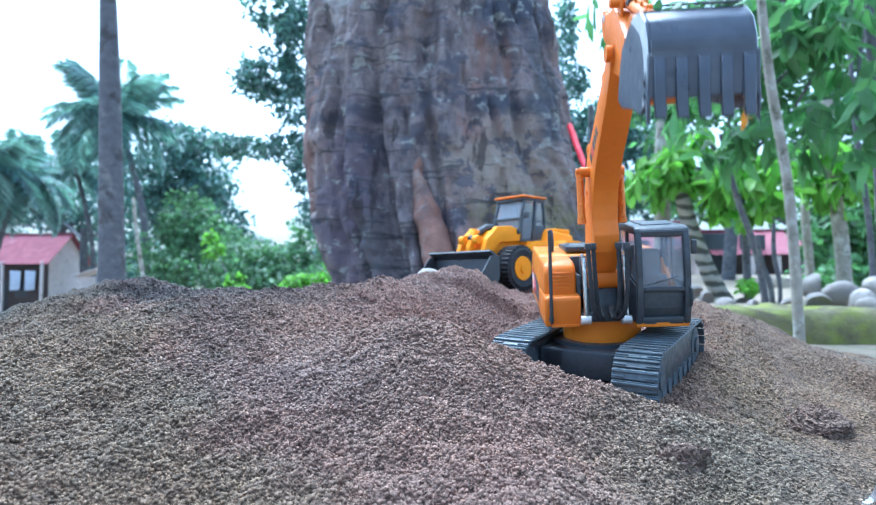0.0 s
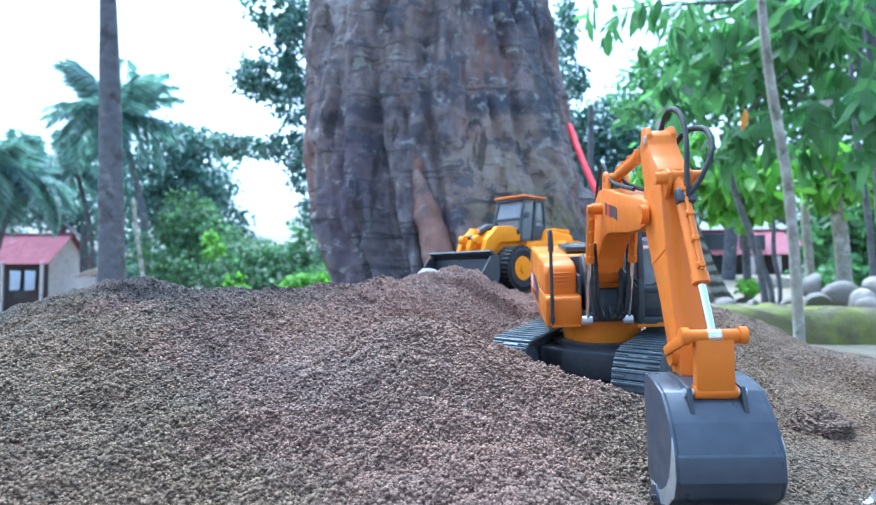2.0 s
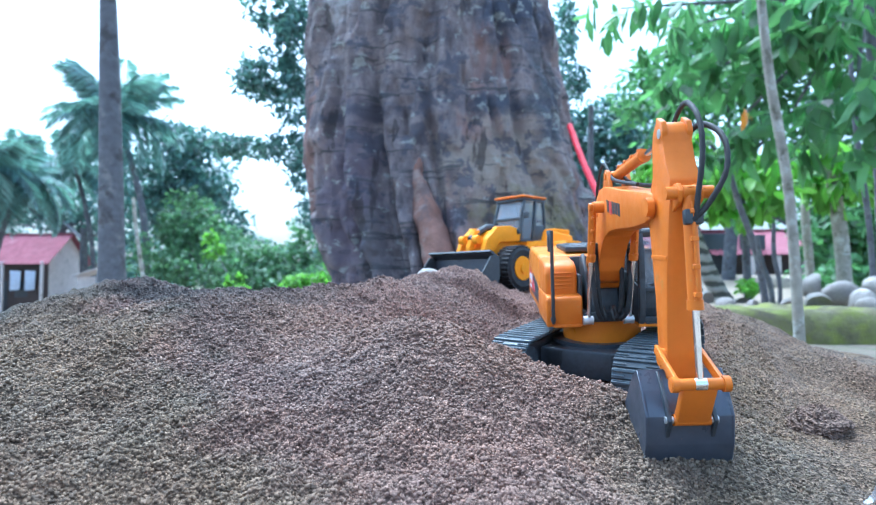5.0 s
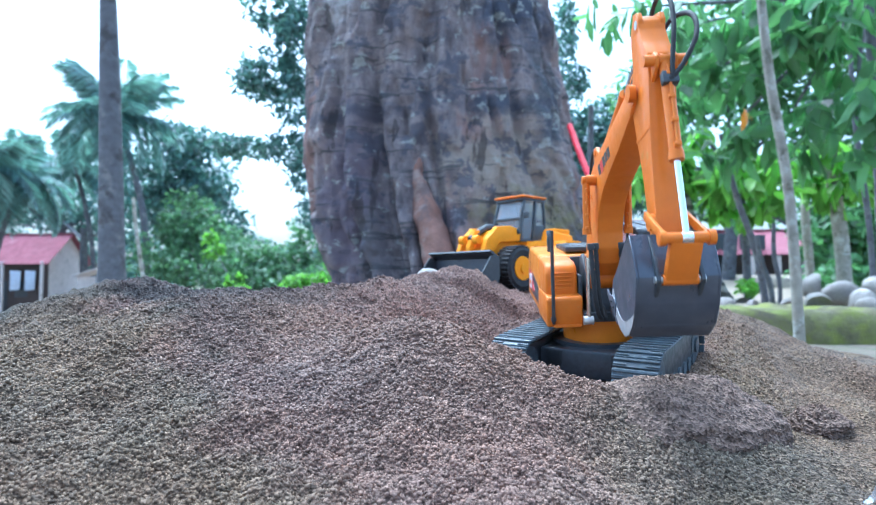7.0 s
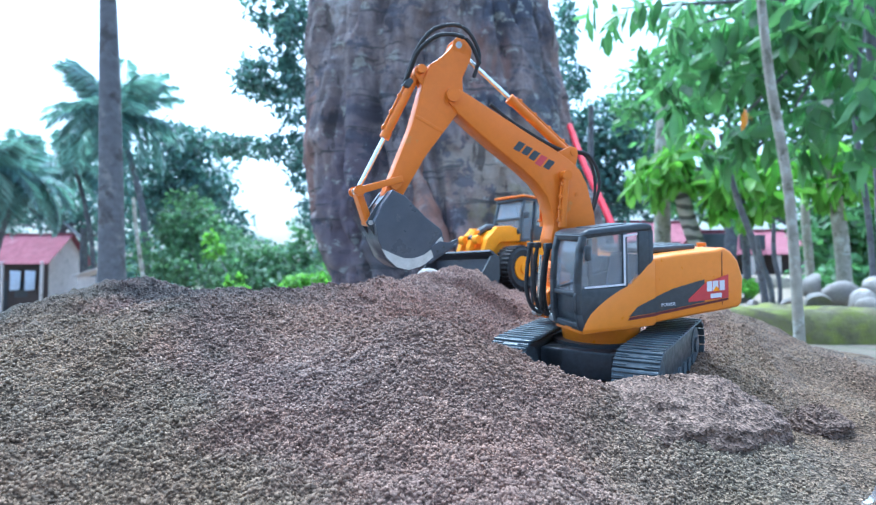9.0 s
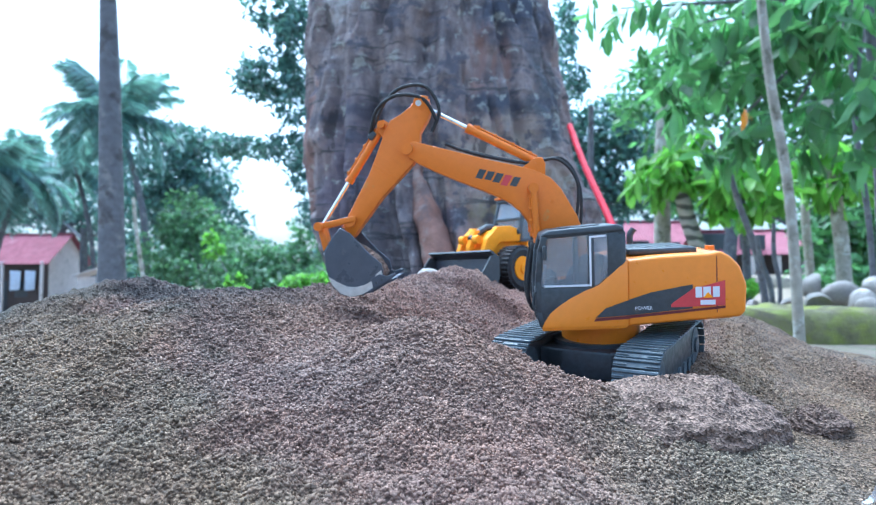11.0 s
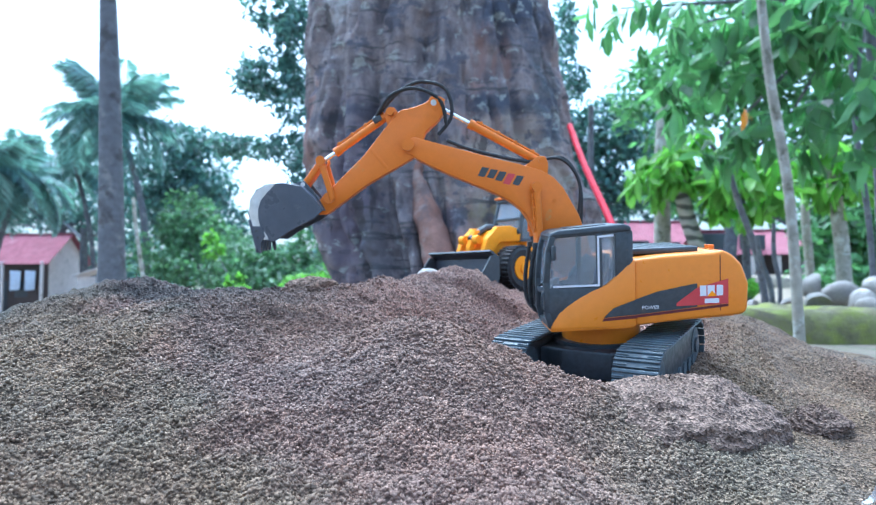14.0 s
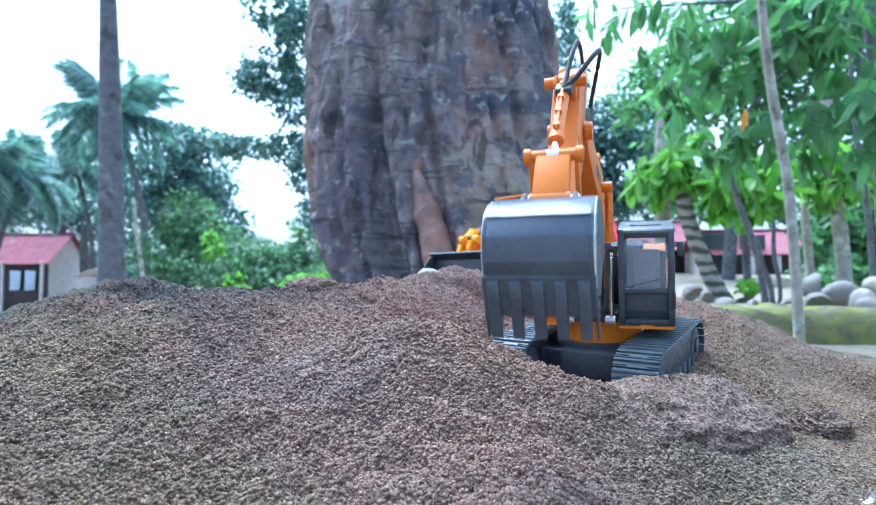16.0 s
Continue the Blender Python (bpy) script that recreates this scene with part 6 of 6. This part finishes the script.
# distant woods all round close the view
far = []
for i in range(46):
    a = -1.25 + 2.5 * i / 45
    r = 62 + 9 * math.sin(i * 2.3)
    far.append(((r * math.sin(a), r * math.cos(a), 1.0 + 0.8 * math.sin(i * 1.7)), (4.5, 3, 2.8 + 1.0 * math.sin(i * 3.1))))
tagged(new("far_woods", leaves(far, 9000, 0.9, 91, 0.2, 1.6, "far_woods", "leaf_hazed")), "hazy line of distant woods", "woods", kind="stuff")


# ---- houses ----
def corrugated(w, d, pitch):
    """A pitched sheet roof half: w along, d down the slope, with ridges."""
    n = int(w / 0.09)
    x = np.linspace(0, w, n * 4)
    z = 0.018 * np.sin(2 * np.pi * x / 0.18)
    v = np.r_[np.c_[x, np.zeros_like(x), z], np.c_[x, np.full_like(x, -d * math.cos(pitch)), z - d * math.sin(pitch)]]
    v = np.r_[v, v - np.array([0, 0, 0.03])]
    k = len(x)
    i = np.arange(k - 1)
    f = np.r_[np.c_[i, i + 1, i + k + 1, i + k], np.c_[i + 2 * k, i + 3 * k, i + 3 * k + 1, i + 2 * k + 1]]
    return np_mesh("roof_sheet", v, f, "roof")


def house(m, w, d, eave, ridge, base, label, porch):
    h = thing("house", m, label, "house")
    half = d / 2
    bm = box(0, w, 0.0, 0.15, base, eave, 0.01)
    # with a porch, the front wall is dark brown instead of plaster
    part("wall", bm, "plaster" if not porch else "dark_wall", h)
    part("wall", box(0.15, w - 0.15, d - 0.15, d, base, eave, 0.01), "plaster", h)
    for x in (0, w - 0.15):
        b = bmesh.new()
        f = b.faces.new([b.verts.new((x, yy, zz)) for yy, zz in ((0.15, base), (d - 0.15, base), (d - 0.15, eave), (half, ridge - 0.12), (0.15, eave))])
        r = bmesh.ops.extrude_face_region(b, geom=[f])
        bmesh.ops.translate(b, vec=(0.15, 0, 0), verts=[v for v in r["geom"] if isinstance(v, bmesh.types.BMVert)])
        part("gable_wall", b, "plaster", h, "pinkish plaster gable wall")
    slope = math.atan2(ridge - eave, half)
    length = (half + 0.45) / math.cos(slope)
    part("roof", corrugated(w + 0.8, length, slope), "", h, "faded red corrugated iron roof", at=pose(-0.4, half, ridge))
    part("roof", corrugated(w + 0.8, length, slope), "", h, "faded red corrugated iron roof", at=pose(w + 0.4, half, ridge, 0, 0, 180))
    part("ridge_cap", box(-0.4, w + 0.4, half - 0.15, half + 0.15, ridge, ridge + 0.05, 0.02), "roof", h)
    for i in range(4):
        x = w - 0.1 - i * w / 3.2
        part("post", box(x - 0.08, x + 0.08, -0.42, -0.27, base, eave - 0.25, 0.01), "plaster", h)
    part("window", box(w - 2.2, w - 1.3, -0.02, 0.02, base + 1.0, base + 2.0, 0.01), "black", h)
    part("door", box(w - 3.6, w - 2.7, -0.02, 0.02, base + 0.05, base + 2.05, 0.01), "black", h)
    return h


house(pose(-33.98, 39.1, 0, 0, 0, -4), 8.6, 3.8, 1.85, 3.55, -1.7, "small house with faded red iron roof and porch", True)
for i in range(2):
    c = thing("laundry", pose(-26.35, 38.30, 0.63) if i else pose(-27.35, 38.35, 0.63), "pale blue laundry hanging on the porch", "laundry")
    part("cloth", prism([(-0.35, -0.9), (0.3, -0.85), (0.35, 0.35), (-0.35, 0.4)], -0.02, 0.02, 0.01), "cloth", c)
house(pose(*(8.601, 26.000, 0.450)[:2], 0.3, 0, 0, 4), 3.4, 4.0, 1.7, 2.9, -0.2, "shed with faded red iron roof among trees", True)
house(pose(*(10.491, 22.000, 0.450)[:2], 0.3, 0, 0, -6), 2.9, 4.0, 1.25, 2.1, -0.2, "low shed with red roof behind saplings", True)


# pale leaning pole and the end of a shed wall beside the house
pole = thing("pole", pose(-6.80, 14.0, -0.5), "pale slanting bamboo pole in the yard", "pole")
part("stem", tube([(0.0, 0, 0), (-0.16, 0, 0.95), (-0.36, 0, 2.2), (-0.44, 0, 2.9)], [0.05, 0.047, 0.043, 0.04], 8), "palebark", pole)
shed = thing("lean_to", pose(-20.4, 34.0, -1.6), "pale low lean-to beside the house", "shed")
part("wall", box(-0.3, 0.8, 0, 0.15, 0, 2.2, 0.01), "plaster", shed)
part("roof", prism([(-0.4, 2.20), (0.9, 2.60), (0.9, 2.68), (-0.4, 2.28)], -0.3, 1.4, 0.01), "plaster", shed)


# ---- low mossy wall, husks and stones ----
def rough_block(name, x0, x1, y0, y1, z0, z1, mat, seed, label, category):
    nx, ny = 90, 16
    u = np.linspace(0, 1, nx)
    prof = [(0, 0), (0.0, 0.35), (0.02, 0.7), (0.08, 0.95), (0.25, 1.0), (0.6, 1.02), (1.0, 1.0), (1.0, 0.0)]
    vs = []
    for a in u:
        for q, h in prof:
            nz = noise.noise(Vector((a * 9, q * 3, seed))) * 0.09 + noise.noise(Vector((a * 31, h * 6, seed))) * 0.05
            vs.append((x0 + a * (x1 - x0), y0 + q * (y1 - y0) + nz * 0.6 - 0.10 * math.sin(a * 3), z0 + h * (z1 - z0) + (nz * 0.7 if h > 0.5 else 0)))
    k = len(prof)
    f = [(i * k + j, (i + 1) * k + j, (i + 1) * k + j + 1, i * k + j + 1) for i in range(nx - 1) for j in range(k - 1)]
    ob = new(name, np_mesh(name, np.array(vs), np.array(f), mat))
    return tagged(ob, label, category, kind="structure")


rough_block("low_wall", (2.225, 4.400, 0.202)[0], 6.5, 4.45, 5.2, -0.1, 0.205, "moss", 3, "low crumbling concrete wall covered in yellow-green moss", "wall")


def lump_mesh(seed, hollow):
    b = bmesh.new()
    bmesh.ops.create_icosphere(b, subdivisions=3, radius=1)
    for v in b.verts:
        v.co *= 1 + 0.16 * noise.noise(v.co * 1.3 + Vector((seed, 0, 0))) + 0.05 * noise.noise(v.co * 4 + Vector((0, seed, 0)))
        if hollow and v.co.y < -0.25:
            v.co.y = -0.25 + (v.co.y + 0.25) * -0.45
    return finish("husk", b, "husk", 60)


husks = [lump_mesh(1, True), lump_mesh(2, False), lump_mesh(5, True)]
for i, (p, s, rz) in enumerate((((3.321, 5.200, 0.377), 0.15, 60), ((3.597, 5.300, 0.301), 0.17, 150), ((3.203, 5.000, 0.239), 0.12, 20), ((3.627, 5.100, 0.258), 0.13, 200), ((3.576, 4.900, 0.211), 0.12, 100), ((3.205, 5.400, 0.206), 0.09, 0), ((3.194, 6.000, 0.179), 0.08, 40),
                                ((2.912, 6.000, 0.168), 0.12, 90), ((2.662, 6.200, 0.304), 0.12, 30), ((3.390, 6.600, 0.171), 0.10, 0), ((4.022, 5.400, 0.348), 0.16, 10), ((2.987, 6.600, 0.233), 0.1, 50))):
    h = tagged(new("coconut_husk", husks[i % 3]), "grey weathered coconut husk lying behind the low wall", "coconut husk", group="husks behind the wall")
    h.matrix_basis = pose(*p, 20 * (i % 3), 15 * (i % 4), rz) @ Matrix.Diagonal((s, s * 0.85, s * 0.8, 1))

# red tube leaning behind the machine
rt = thing("red_tube", pose(*(0.551, 2.450, 1.092)), "thin red plastic tube leaning against the tree", "tube")
d = Vector((0.633, 1.950, 0.487)) - Vector((0.551, 2.450, 1.092))
part("tube", tube([(0, 0, 0), d * 0.35 + Vector((-0.008, 0, 0)), d * 0.7, d * 1.35], 0.0125, 10), "redrod", rt)
# pebbles on the heap and a scrap of plastic film
for i, (x, y, s) in enumerate(((-0.020, 1.19, 0.016),)):
    pb = tagged(new("pebble", husks[1].copy()), "small pale pebble lying on the sand", "pebble", group="pebbles")
    pb.data.materials[0] = M["pebble"]
    z = float(sand_height(np.array([x]), np.array([y]), False)[0])
    pb.matrix_basis = pose(x, y, z + s * 0.2, 0, 0, 40 * i) @ Matrix.Diagonal((s * 1.3, s, s * 0.75, 1))

film = bmesh.new()
bmesh.ops.create_grid(film, x_segments=14, y_segments=14, size=0.022)
for vtx in film.verts:
    vtx.co.z = 0.012 * abs(noise.noise(vtx.co * 55)) + 0.006 * noise.noise(vtx.co * 120) + 0.004
me = finish("plastic_film", film, "clear", 20)
pf = tagged(new("plastic_film", me), "crumpled scrap of clear plastic film on the sand", "plastic scrap")
pf.matrix_basis = pose(0.330, 0.425, float(sand_height(np.array([0.330]), np.array([0.425]), False)[0]), 8, -12, 25)


def motions():
    steps = [i / 10 for i in range(161)]
    poses = [machine_poses(t) for t in steps]
    for key, ob in MOVING.items():
        walk(ob, [(t, p[key]) for t, p in zip(steps, poses)])
    # the scooped sand lies in the bucket until it is tipped out
    rest = EXCAVATOR.matrix_basis
    inside = pose(0.042, 0, 0.018, 0, 0, 0)
    rows = []
    start = Matrix.Translation((0, 0, -0.045)) @ rest @ poses[45]["bucket"] @ inside
    heap = pose(-0.212, 1.00, 0.4335, 0, 0, 10)
    for t, p in zip(steps, poses):
        held = rest @ p["bucket"] @ inside
        if t <= 4.5:
            rows.append((t, start))
        elif t <= 5.5:
            rows.append((t, start.lerp(held, (t - 4.5))))
        elif t <= 11.5:
            rows.append((t, held))
            last = held
        elif t <= 12.4:
            # tips over the edge, then slides down to the heap
            s = (t - 11.5) / 0.9
            lip = Matrix.Translation((-0.106, 0.848, 0.462)) @ last.to_3x3().to_4x4()
            rows.append((t, last.lerp(lip, min(1, s * 2.4)) if s < 0.6 else lip.lerp(heap, ((s - 0.6) / 0.4) ** 2)))
        else:
            rows.append((t, heap))
    walk(LOAD, rows)
    # the ridge of sand is dragged up towards the tracks
    low, high = pose(0.245, 0.49, 0.190, 0, 0, 10), pose(0.232, 0.60, 0.300, 0, 0, 10)
    walk(SPOIL, [(0.0, low), (4.2, low), (4.8, low.lerp(high, 0.35)), (5.5, low.lerp(high, 0.85)), (6.2, high), (16.0, high)])


motions()
